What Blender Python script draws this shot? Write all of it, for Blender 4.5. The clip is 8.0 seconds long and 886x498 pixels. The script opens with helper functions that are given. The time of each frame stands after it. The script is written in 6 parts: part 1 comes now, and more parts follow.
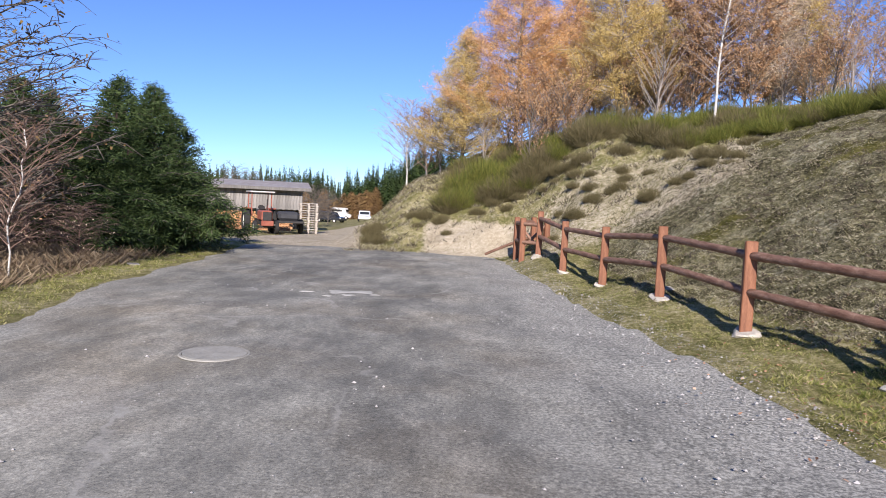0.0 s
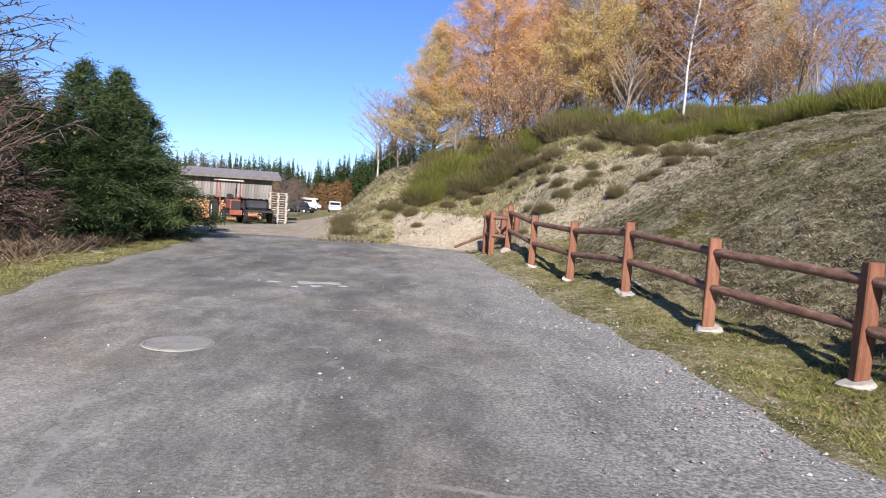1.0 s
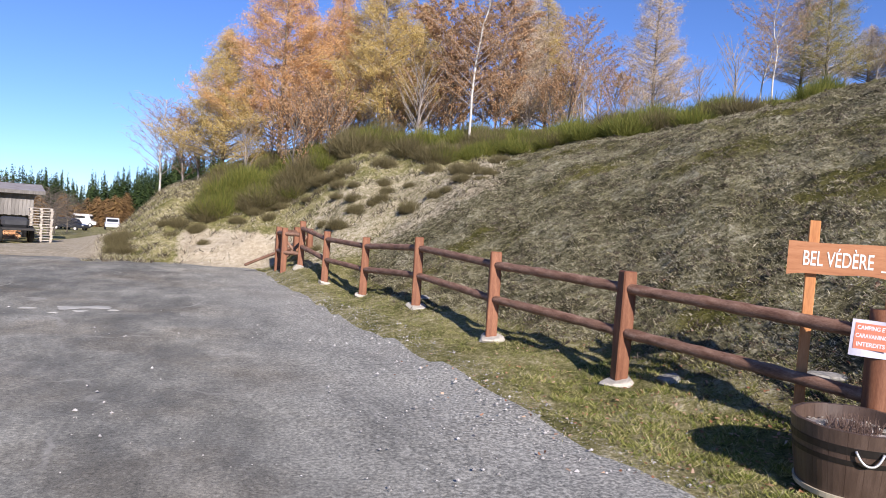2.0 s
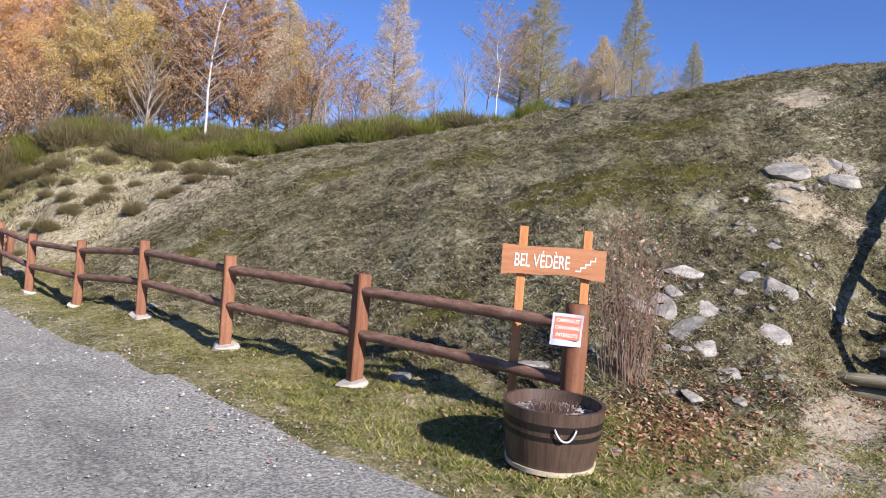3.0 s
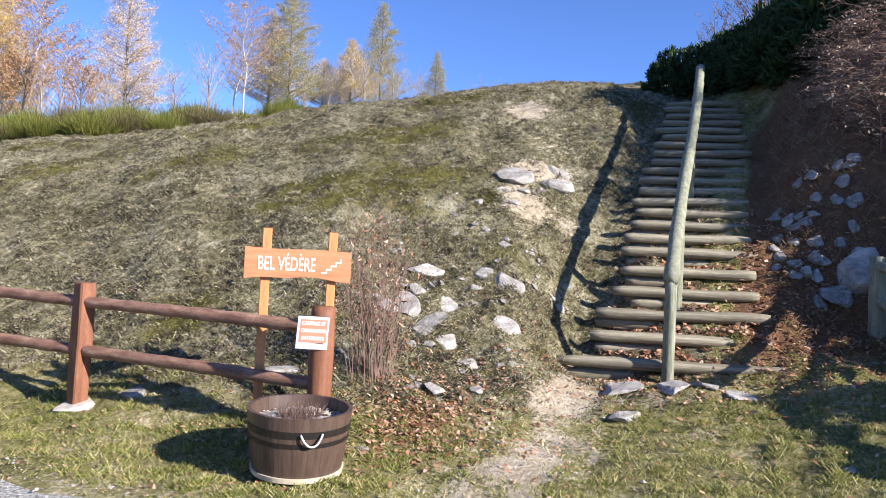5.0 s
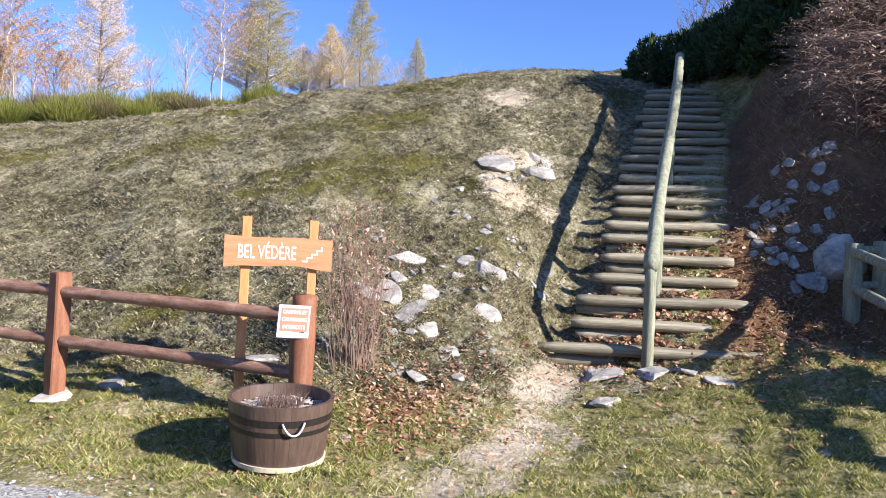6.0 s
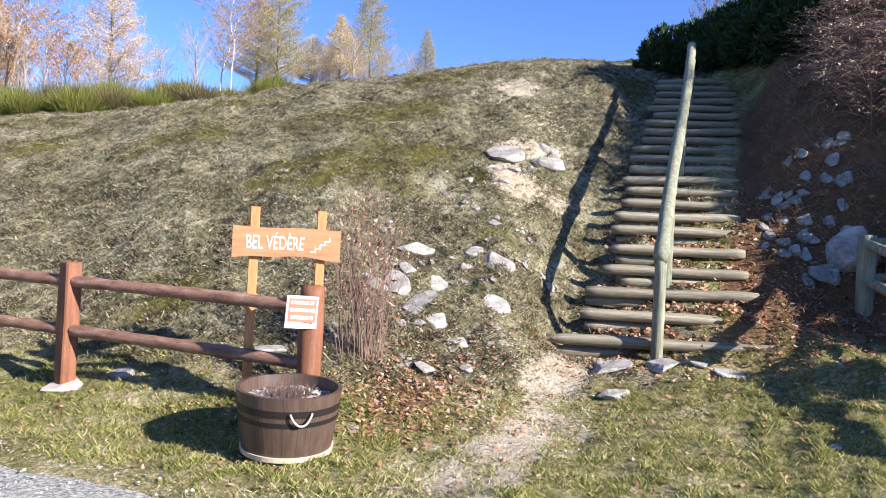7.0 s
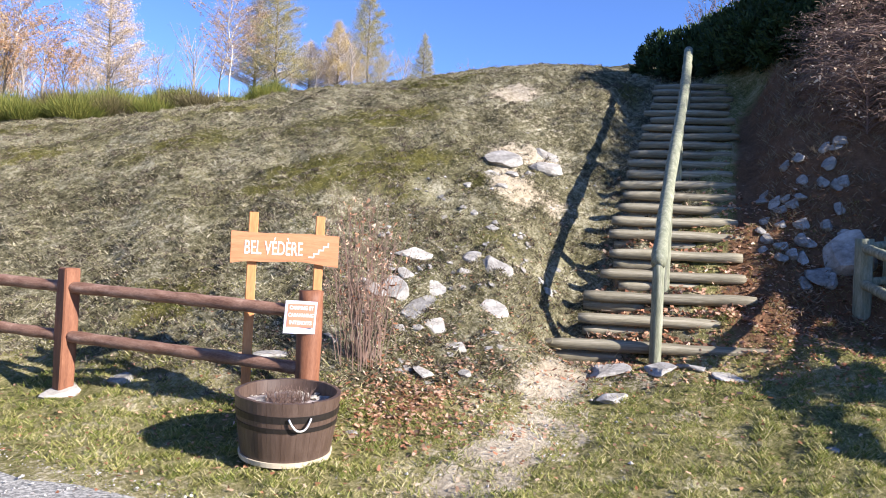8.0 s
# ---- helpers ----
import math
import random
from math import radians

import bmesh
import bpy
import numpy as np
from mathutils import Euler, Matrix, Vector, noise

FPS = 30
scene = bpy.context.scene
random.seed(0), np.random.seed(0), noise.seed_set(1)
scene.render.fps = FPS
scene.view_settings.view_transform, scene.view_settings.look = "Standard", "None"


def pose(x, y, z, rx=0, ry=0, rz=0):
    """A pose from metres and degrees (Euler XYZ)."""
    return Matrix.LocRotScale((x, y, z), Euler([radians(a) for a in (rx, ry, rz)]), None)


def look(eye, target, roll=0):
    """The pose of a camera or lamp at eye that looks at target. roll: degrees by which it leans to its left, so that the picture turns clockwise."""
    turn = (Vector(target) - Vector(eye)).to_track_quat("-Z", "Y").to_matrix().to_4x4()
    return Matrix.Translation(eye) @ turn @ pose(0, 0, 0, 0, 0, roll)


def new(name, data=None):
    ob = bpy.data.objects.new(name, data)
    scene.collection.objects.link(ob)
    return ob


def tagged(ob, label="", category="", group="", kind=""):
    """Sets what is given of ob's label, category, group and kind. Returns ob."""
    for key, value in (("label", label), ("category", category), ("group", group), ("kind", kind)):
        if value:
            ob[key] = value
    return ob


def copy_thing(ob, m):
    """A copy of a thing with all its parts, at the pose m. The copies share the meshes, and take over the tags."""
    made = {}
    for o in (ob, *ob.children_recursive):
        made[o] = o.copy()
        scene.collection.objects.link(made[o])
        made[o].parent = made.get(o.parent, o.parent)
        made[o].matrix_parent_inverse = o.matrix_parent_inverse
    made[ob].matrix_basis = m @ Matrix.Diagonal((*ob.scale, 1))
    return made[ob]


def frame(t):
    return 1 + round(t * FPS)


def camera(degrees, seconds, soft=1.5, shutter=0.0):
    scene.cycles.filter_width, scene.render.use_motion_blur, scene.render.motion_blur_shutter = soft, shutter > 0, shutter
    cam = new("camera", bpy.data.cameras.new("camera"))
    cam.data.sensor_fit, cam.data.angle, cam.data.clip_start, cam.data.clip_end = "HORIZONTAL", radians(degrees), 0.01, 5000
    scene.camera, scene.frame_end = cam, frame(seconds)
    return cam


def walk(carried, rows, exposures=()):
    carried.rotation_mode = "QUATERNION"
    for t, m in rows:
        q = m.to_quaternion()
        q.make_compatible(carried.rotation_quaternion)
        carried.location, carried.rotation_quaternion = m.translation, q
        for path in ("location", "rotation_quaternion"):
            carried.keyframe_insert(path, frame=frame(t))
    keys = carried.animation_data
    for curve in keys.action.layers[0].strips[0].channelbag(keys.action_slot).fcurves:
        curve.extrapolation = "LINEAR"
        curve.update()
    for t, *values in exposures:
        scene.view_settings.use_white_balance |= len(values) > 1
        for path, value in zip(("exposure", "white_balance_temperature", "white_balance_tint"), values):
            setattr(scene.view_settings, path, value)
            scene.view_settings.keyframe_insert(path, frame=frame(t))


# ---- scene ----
cam = camera(64.5, 8.0, soft=0.95)
PATH = [
    (0.0, (-0.000, -0.000, 1.520), (0.000, 1.996, 1.388), 2.63),
    (0.5, (0.004, 0.015, 1.528), (0.047, 2.009, 1.382), 2.40),
    (1.0, (0.019, -0.005, 1.521), (0.104, 1.987, 1.372), 3.69),
    (1.2, (0.016, 0.029, 1.529), (0.152, 2.019, 1.384), 4.31),
    (2.3, (0.188, 0.095, 1.500), (1.042, 1.903, 1.471), 3.52),
    (2.5, (0.191, 0.084, 1.497), (1.173, 1.826, 1.473), 3.89),
    (3.0, (0.230, 0.071, 1.507), (1.496, 1.619, 1.502), 3.88),
    (3.5, (0.253, 0.047, 1.514), (1.713, 1.413, 1.555), 2.69),
    (4.0, (0.276, 0.044, 1.511), (1.885, 1.231, 1.546), 2.45),
    (4.5, (0.298, 0.034, 1.526), (1.979, 1.117, 1.551), 2.40),
    (5.0, (0.309, 0.046, 1.526), (2.025, 1.073, 1.561), 2.64),
    (6.5, (0.325, 0.058, 1.530), (2.074, 1.028, 1.523), 2.40),
    (7.0, (0.340, 0.059, 1.529), (2.071, 1.060, 1.504), 2.60),
    (7.5, (0.340, 0.048, 1.529), (2.070, 1.052, 1.506), 2.51),
    (8.0, (0.330, 0.053, 1.526), (2.063, 1.050, 1.516), 2.43),
]
walk(cam, [(t, look(eye, target, roll)) for t, eye, target, roll in PATH],
     [(0.0, 0.66, 6330.0, 17.0), (1.2, 0.66, 6330.0, 17.0), (2.5, 0.70, 6330.0, 17.0), (4.0, 1.05, 6330.0, 16.0), (5.0, 1.28, 6330.0, 16.0), (6.5, 1.44, 6330.0, 16.0), (8.0, 1.44, 6330.0, 16.0)])

# ---- world, sun ----
SUN_AZ, SUN_EL = 181.0, 25.0          # where the sun stands, clockwise from +y
world = bpy.data.worlds.new("sky")
scene.world = world
world.use_nodes = True
_nt = world.node_tree
_sky = _nt.nodes.new("ShaderNodeTexSky")
_sky.sky_type, _sky.sun_disc = "NISHITA", False
_sky.sun_elevation, _sky.sun_rotation = radians(SUN_EL), radians(SUN_AZ)
_sky.altitude, _sky.air_density, _sky.dust_density, _sky.ozone_density = 1200.0, 0.85, 0.15, 1.4
_tint = _nt.nodes.new("ShaderNodeMix")
_tint.data_type, _tint.blend_type = "RGBA", "MULTIPLY"
_tint.inputs[0].default_value, _tint.inputs[7].default_value = 1.0, (0.64, 0.87, 1.30, 1)   # the clear high-country blue
_nt.links.new(_sky.outputs[0], _tint.inputs[6])
_nt.links.new(_tint.outputs[2], _nt.nodes["Background"].inputs[0])
_nt.nodes["Background"].inputs[1].default_value = 0.080
sun = new("sun", bpy.data.lights.new("sun", "SUN"))
sun.data.energy, sun.data.angle, sun.data.color = 5.0, radians(0.55), (1.0, 0.94, 0.85)
_sa, _se = radians(SUN_AZ), radians(SUN_EL)
SUN_POS = Vector((math.sin(_sa) * math.cos(_se), math.cos(_sa) * math.cos(_se), math.sin(_se)))
sun.matrix_world = look(SUN_POS * 50, (0, 0, 0))

# ---- materials ----


def ramp_nodes(nt, fac, cols):
    r = nt.nodes.new("ShaderNodeValToRGB")
    r.color_ramp.interpolation = "LINEAR"
    while len(r.color_ramp.elements) < len(cols):
        r.color_ramp.elements.new(0.5)
    for e, (p, c) in zip(r.color_ramp.elements, cols):
        e.position, e.color = p, (*c, 1)
    nt.links.new(fac, r.inputs[0])
    return r.outputs[0]


def noise_node(nt, vec, scale, detail=4.0, rough=0.55, stretch=None):
    if stretch:
        mp = nt.nodes.new("ShaderNodeMapping")
        mp.inputs["Scale"].default_value = stretch
        nt.links.new(vec, mp.inputs[0])
        vec = mp.outputs[0]
    n = nt.nodes.new("ShaderNodeTexNoise")
    n.inputs["Scale"].default_value, n.inputs["Detail"].default_value, n.inputs["Roughness"].default_value = scale, detail, rough
    nt.links.new(vec, n.inputs["Vector"])
    return n.outputs["Fac"]


def mixc(nt, fac, a, b, mode="MIX"):
    m = nt.nodes.new("ShaderNodeMix")
    m.data_type, m.blend_type = "RGBA", mode
    for sock, v in ((m.inputs[0], fac), (m.inputs[6], a), (m.inputs[7], b)):
        if isinstance(v, (int, float)):
            sock.default_value = v
        elif isinstance(v, tuple):
            sock.default_value = (*v, 1)
        else:
            nt.links.new(v, sock)
    return m.outputs[2]


def mathn(nt, op, a, b=0.0, clamp=False):
    m = nt.nodes.new("ShaderNodeMath")
    m.operation, m.use_clamp = op, clamp
    for sock, v in ((m.inputs[0], a), (m.inputs[1], b)):
        if isinstance(v, (int, float)):
            sock.default_value = v
        else:
            nt.links.new(v, sock)
    return m.outputs[0]


def bump(nt, height, strength, dist):
    b = nt.nodes.new("ShaderNodeBump")
    b.inputs["Strength"].default_value, b.inputs["Distance"].default_value = strength, dist
    nt.links.new(height, b.inputs["Height"])
    return b.outputs[0]


def new_mat(name):
    m = bpy.data.materials.new(name)
    m.use_nodes = True
    return m, m.node_tree, m.node_tree.nodes["Principled BSDF"]


def surf(name, cols, scale=6.0, fine=60.0, rough=0.8, bump_s=0.4, bump_d=0.01, stretch=None, metal=0.0, vary=0.0, coords="Object", spec=0.3):
    """A worn surface: a ramp over coarse and fine noise, with relief; vary changes the tone from piece to piece."""
    m, nt, p = new_mat(name)
    tc = nt.nodes.new("ShaderNodeTexCoord")
    v = tc.outputs[coords]
    a, b = noise_node(nt, v, scale, 5, 0.6, stretch), noise_node(nt, v, fine, 4, 0.6, stretch)
    f = mathn(nt, "ADD", mathn(nt, "MULTIPLY", a, 0.6), mathn(nt, "MULTIPLY", b, 0.4))
    col = ramp_nodes(nt, f, [(0.28 + 0.44 * i / max(1, len(cols) - 1), c) for i, c in enumerate(cols)])
    if vary:
        oi = nt.nodes.new("ShaderNodeObjectInfo")
        geo = nt.nodes.new("ShaderNodeNewGeometry")
        r = mathn(nt, "FRACT", mathn(nt, "ADD", oi.outputs["Random"], geo.outputs["Random Per Island"]))
        k = mathn(nt, "ADD", mathn(nt, "MULTIPLY", r, 2 * vary), 1 - vary)
        cb = nt.nodes.new("ShaderNodeCombineColor")
        for i in range(3):
            nt.links.new(k, cb.inputs[i])
        col = mixc(nt, 1.0, col, cb.outputs[0], "MULTIPLY")
    nt.links.new(col, p.inputs["Base Color"])
    p.inputs["Roughness"].default_value, p.inputs["Metallic"].default_value = rough, metal
    p.inputs["Specular IOR Level"].default_value = spec
    if bump_s:
        nt.links.new(bump(nt, f, bump_s, bump_d), p.inputs["Normal"])
    return m


def leafy(name, cols, trans=0.35, rough=0.6):
    """Leaves and blades: tone by island, some light let through."""
    m, nt, p = new_mat(name)
    geo = nt.nodes.new("ShaderNodeNewGeometry")
    tc = nt.nodes.new("ShaderNodeTexCoord")
    n = noise_node(nt, tc.outputs["Object"], 0.6, 3)
    f = mathn(nt, "ADD", mathn(nt, "MULTIPLY", geo.outputs["Random Per Island"], 0.6), mathn(nt, "MULTIPLY", n, 0.45))
    col = ramp_nodes(nt, f, [(0.1 + 0.75 * i / max(1, len(cols) - 1), c) for i, c in enumerate(cols)])
    nt.links.new(col, p.inputs["Base Color"])
    p.inputs["Roughness"].default_value, p.inputs["Specular IOR Level"].default_value = rough, 0.2
    t = nt.nodes.new("ShaderNodeBsdfTranslucent")
    nt.links.new(col, t.inputs[0])
    mx = nt.nodes.new("ShaderNodeMixShader")
    mx.inputs[0].default_value = trans
    out = nt.nodes["Material Output"]
    nt.links.new(p.outputs[0], mx.inputs[1])
    nt.links.new(t.outputs[0], mx.inputs[2])
    nt.links.new(mx.outputs[0], out.inputs[0])
    return m


M_POST = surf("stained_pine", [(0.085, 0.032, 0.018), (0.20, 0.082, 0.042), (0.32, 0.15, 0.08)], 3, 40, 0.6, 0.5, 0.004, (6, 6, 0.7), vary=0.12)
M_RAIL = surf("stained_rail", [(0.055, 0.026, 0.017), (0.16, 0.082, 0.052), (0.27, 0.16, 0.11), (0.44, 0.31, 0.23)], 3.5, 30, 0.65, 0.8, 0.006, (1.6, 7, 7), vary=0.12)
M_ORANGE = surf("fresh_larch", [(0.32, 0.12, 0.042), (0.50, 0.215, 0.08), (0.60, 0.30, 0.13)], 3, 30, 0.55, 0.3, 0.003, (5, 5, 0.6))
M_BOARD = surf("sign_board_wood", [(0.26, 0.10, 0.045), (0.40, 0.175, 0.08), (0.48, 0.24, 0.12)], 3, 30, 0.5, 0.3, 0.003, (0.8, 5, 9))
M_WHITE = surf("white_paint", [(0.72, 0.7, 0.66), (0.84, 0.82, 0.78)], 8, 60, 0.6, 0.1, 0.001)
M_TUB = surf("brown_tub_paint", [(0.042, 0.025, 0.017), (0.074, 0.047, 0.034), (0.11, 0.076, 0.057)], 5, 50, 0.45, 0.3, 0.003, (6, 6, 0.8), vary=0.06, spec=0.5)
M_HOOP = surf("dark_hoop_metal", [(0.025, 0.022, 0.02), (0.05, 0.042, 0.037)], 5, 60, 0.4, 0.2, 0.002, metal=0.6)
M_SOIL = surf("potting_soil", [(0.16, 0.12, 0.10), (0.40, 0.35, 0.31), (0.62, 0.57, 0.52)], 20, 90, 0.95, 1.0, 0.02)
M_GREENWOOD = surf("treated_green_pine", [(0.075, 0.085, 0.055), (0.20, 0.21, 0.14), (0.40, 0.40, 0.31)], 4, 30, 0.8, 0.9, 0.01, (5, 5, 0.6), vary=0.12)
M_LOG = surf("weathered_log", [(0.07, 0.06, 0.04), (0.23, 0.205, 0.14), (0.46, 0.42, 0.32)], 4, 30, 0.85, 0.9, 0.012, (0.5, 6, 6), vary=0.15)
M_ROCK = surf("grey_rock", [(0.10, 0.09, 0.075), (0.27, 0.255, 0.225), (0.47, 0.45, 0.41)], 3, 14, 0.9, 0.9, 0.02, vary=0.18)
M_CONCRETE = surf("footing_concrete", [(0.26, 0.235, 0.19), (0.47, 0.43, 0.36), (0.62, 0.57, 0.49)], 10, 70, 0.9, 0.8, 0.015)
M_BARK = surf("grey_brown_bark", [(0.06, 0.05, 0.04), (0.13, 0.11, 0.09), (0.22, 0.19, 0.16)], 4, 30, 0.9, 0.8, 0.01, (3, 3, 0.8))
M_BIRCH = surf("birch_bark", [(0.09, 0.08, 0.07), (0.42, 0.39, 0.35), (0.56, 0.53, 0.48), (0.64, 0.61, 0.56)], 5, 25, 0.7, 0.3, 0.005, (1, 1, 3))
M_TWIG = surf("grey_twig", [(0.17, 0.14, 0.12), (0.30, 0.26, 0.23), (0.42, 0.38, 0.35)], 3, 20, 0.9, 0.0)
M_REDTWIG = surf("reddish_twig", [(0.10, 0.062, 0.048), (0.19, 0.125, 0.095), (0.28, 0.2, 0.16)], 3, 20, 0.9, 0.0)
M_LARCH = leafy("larch_needles_orange", [(0.46, 0.23, 0.09), (0.66, 0.38, 0.16), (0.76, 0.51, 0.26)], 0.28)
M_LARCHY = leafy("larch_needles_yellow", [(0.36, 0.25, 0.08), (0.55, 0.40, 0.14), (0.66, 0.52, 0.23)], 0.28)
M_LARCHP = leafy("larch_needles_pale", [(0.42, 0.31, 0.20), (0.60, 0.47, 0.33), (0.68, 0.58, 0.45)], 0.28)
M_LARCHG = leafy("larch_needles_green", [(0.17, 0.165, 0.05), (0.31, 0.28, 0.09), (0.50, 0.40, 0.15)], 0.28)
M_BIRCHLEAF = leafy("birch_leaves", [(0.26, 0.14, 0.07), (0.42, 0.25, 0.13), (0.54, 0.37, 0.21)], 0.25)
M_SPRUCE = leafy("spruce_needles", [(0.018, 0.036, 0.014), (0.048, 0.078, 0.026), (0.10, 0.14, 0.045)], 0.2)
M_HEDGE = leafy("dark_conifer_hedge", [(0.012, 0.026, 0.012), (0.028, 0.055, 0.020), (0.055, 0.09, 0.03)], 0.15)
M_BROOM = leafy("broom_stems", [(0.05, 0.066, 0.014), (0.125, 0.145, 0.028), (0.26, 0.245, 0.06)], 0.25)
M_BROOMD = leafy("broom_stems_brownish", [(0.07, 0.06, 0.03), (0.13, 0.11, 0.05), (0.2, 0.165, 0.085)], 0.2)
M_GRASS = leafy("verge_grass", [(0.075, 0.105, 0.018), (0.17, 0.20, 0.04), (0.34, 0.32, 0.10), (0.58, 0.50, 0.29)], 0.3)
M_DRY = leafy("dry_grass", [(0.08, 0.072, 0.03), (0.20, 0.18, 0.088), (0.40, 0.36, 0.225), (0.62, 0.57, 0.43)], 0.25)
M_HEATH = leafy("brown_heather", [(0.045, 0.035, 0.025), (0.09, 0.07, 0.05), (0.16, 0.13, 0.095)], 0.15)
M_LEAF = leafy("dead_leaves", [(0.15, 0.06, 0.03), (0.33, 0.15, 0.08), (0.50, 0.30, 0.19), (0.62, 0.46, 0.34)], 0.25)
M_BRAMBLE = leafy("dead_bramble", [(0.12, 0.08, 0.05), (0.22, 0.16, 0.10), (0.33, 0.26, 0.17)], 0.2)


# ---- mesh helpers ----
rng = np.random.default_rng(7)


def mesh_np(name, verts, faces):
    me = bpy.data.meshes.new(name)
    v = np.asarray(verts, np.float32).reshape(-1, 3)
    if isinstance(faces, np.ndarray):
        loops, starts = faces.ravel(), np.arange(0, faces.size, faces.shape[1])
    else:
        loops = np.array([i for q in faces for i in q])
        starts = np.concatenate([[0], np.cumsum([len(q) for q in faces])[:-1]])
    me.vertices.add(len(v))
    me.vertices.foreach_set("co", v.ravel())
    me.loops.add(len(loops))
    me.loops.foreach_set("vertex_index", loops.astype(np.int32))
    me.polygons.add(len(starts))
    me.polygons.foreach_set("loop_start", starts.astype(np.int32))
    me.update(calc_edges=True)
    me.validate()
    me.shade_flat()
    return me


def part(name, data, material, parent=None, label="", smooth=False):
    """One mesh object, under a thing or a part."""
    if isinstance(data, bmesh.types.BMesh):
        me = bpy.data.meshes.new(name)
        data.to_mesh(me)
        data.free()
    else:
        me = data
    if material and not me.materials:
        me.materials.append(material)
    if smooth:
        me.polygons.foreach_set("use_smooth", [True] * len(me.polygons))
    ob = new(name, me)
    if parent:
        ob.parent = parent
    if label:
        tagged(ob, label)
    return ob


def thing(name, m, label, category, group="", kind=""):
    ob = new(name)
    ob.empty_display_size = 0.2
    ob.matrix_basis = m
    return tagged(ob, label, category, group, kind)


def box_bm(sx, sy, sz, bev=0.01, c=(0, 0, 0), bm=None, m=None):
    bm = bm or bmesh.new()
    r = bmesh.ops.create_cube(bm, size=1.0)
    vs = r["verts"]
    bmesh.ops.scale(bm, vec=(sx, sy, sz), verts=vs)
    if bev:
        es = list({e for v in vs for e in v.link_edges})
        rb = bmesh.ops.bevel(bm, geom=es, offset=bev, segments=1, affect="EDGES")
        vs = list({v for f in rb["faces"] for v in f.verts} | {v for v in vs if v.is_valid})
    bmesh.ops.translate(bm, vec=c, verts=vs)
    if m is not None:
        bmesh.ops.transform(bm, matrix=m, verts=vs)
    return bm


def tube_arrays(pts, radii, sides=6, caps=True):
    """Verts and faces of a tapered tube along a line of points."""
    pts = np.asarray(pts, float)
    n = len(pts)
    d = np.gradient(pts, axis=0)
    d /= np.linalg.norm(d, axis=1)[:, None] + 1e-9
    ref = np.array([0, 0, 1.0]) if abs(d[0][2]) < 0.9 else np.array([1.0, 0, 0])
    a = np.cross(d, ref)
    a /= np.linalg.norm(a, axis=1)[:, None] + 1e-9
    b = np.cross(d, a)
    ang = np.arange(sides) * 2 * np.pi / sides
    rr = np.asarray(radii, float)[:, None, None]
    v = pts[:, None, :] + rr * (np.cos(ang)[None, :, None] * a[:, None, :] + np.sin(ang)[None, :, None] * b[:, None, :])
    v = v.reshape(-1, 3)
    f = [[i * sides + j, i * sides + (j + 1) % sides, (i + 1) * sides + (j + 1) % sides, (i + 1) * sides + j] for i in range(n - 1) for j in range(sides)]
    if caps:
        f.append(list(range(sides))[::-1])
        f.append([(n - 1) * sides + j for j in range(sides)])
    return v, f


class Bag:
    """Collects verts and faces into one mesh."""

    def __init__(self):
        self.v, self.f, self.qs, self.n = [], [], [], 0

    def add(self, v, f):
        v = np.asarray(v, float).reshape(-1, 3)
        self.v.append(v)
        self.f += [[i + self.n for i in q] for q in f]
        self.n += len(v)

    def tube(self, pts, radii, sides=6, caps=False):
        self.add(*tube_arrays(pts, radii, sides, caps))

    def quads(self, c, d, w):
        """Narrow leaf quads at points c, along d, half width vectors w (arrays of N x 3)."""
        c, d, w = (np.asarray(k, float) for k in (c, d, w))
        n = len(c)
        v = np.stack([c - w * 0.45, c + w * 0.45, c + d + w * 0.25, c + d - w * 0.25], 1).reshape(-1, 3)
        self.v.append(v)
        self.qs.append(np.arange(n * 4).reshape(n, 4) + self.n)
        self.n += n * 4

    def mesh(self, name):
        if not self.f:
            return mesh_np(name, np.concatenate(self.v), np.concatenate(self.qs))
        return mesh_np(name, np.concatenate(self.v), self.f + [q for a in self.qs for q in a.tolist()])


def unit(a):
    return a / (np.linalg.norm(a, axis=-1, keepdims=True) + 1e-9)


def rand_dirs(n):
    return unit(rng.normal(size=(n, 3)))


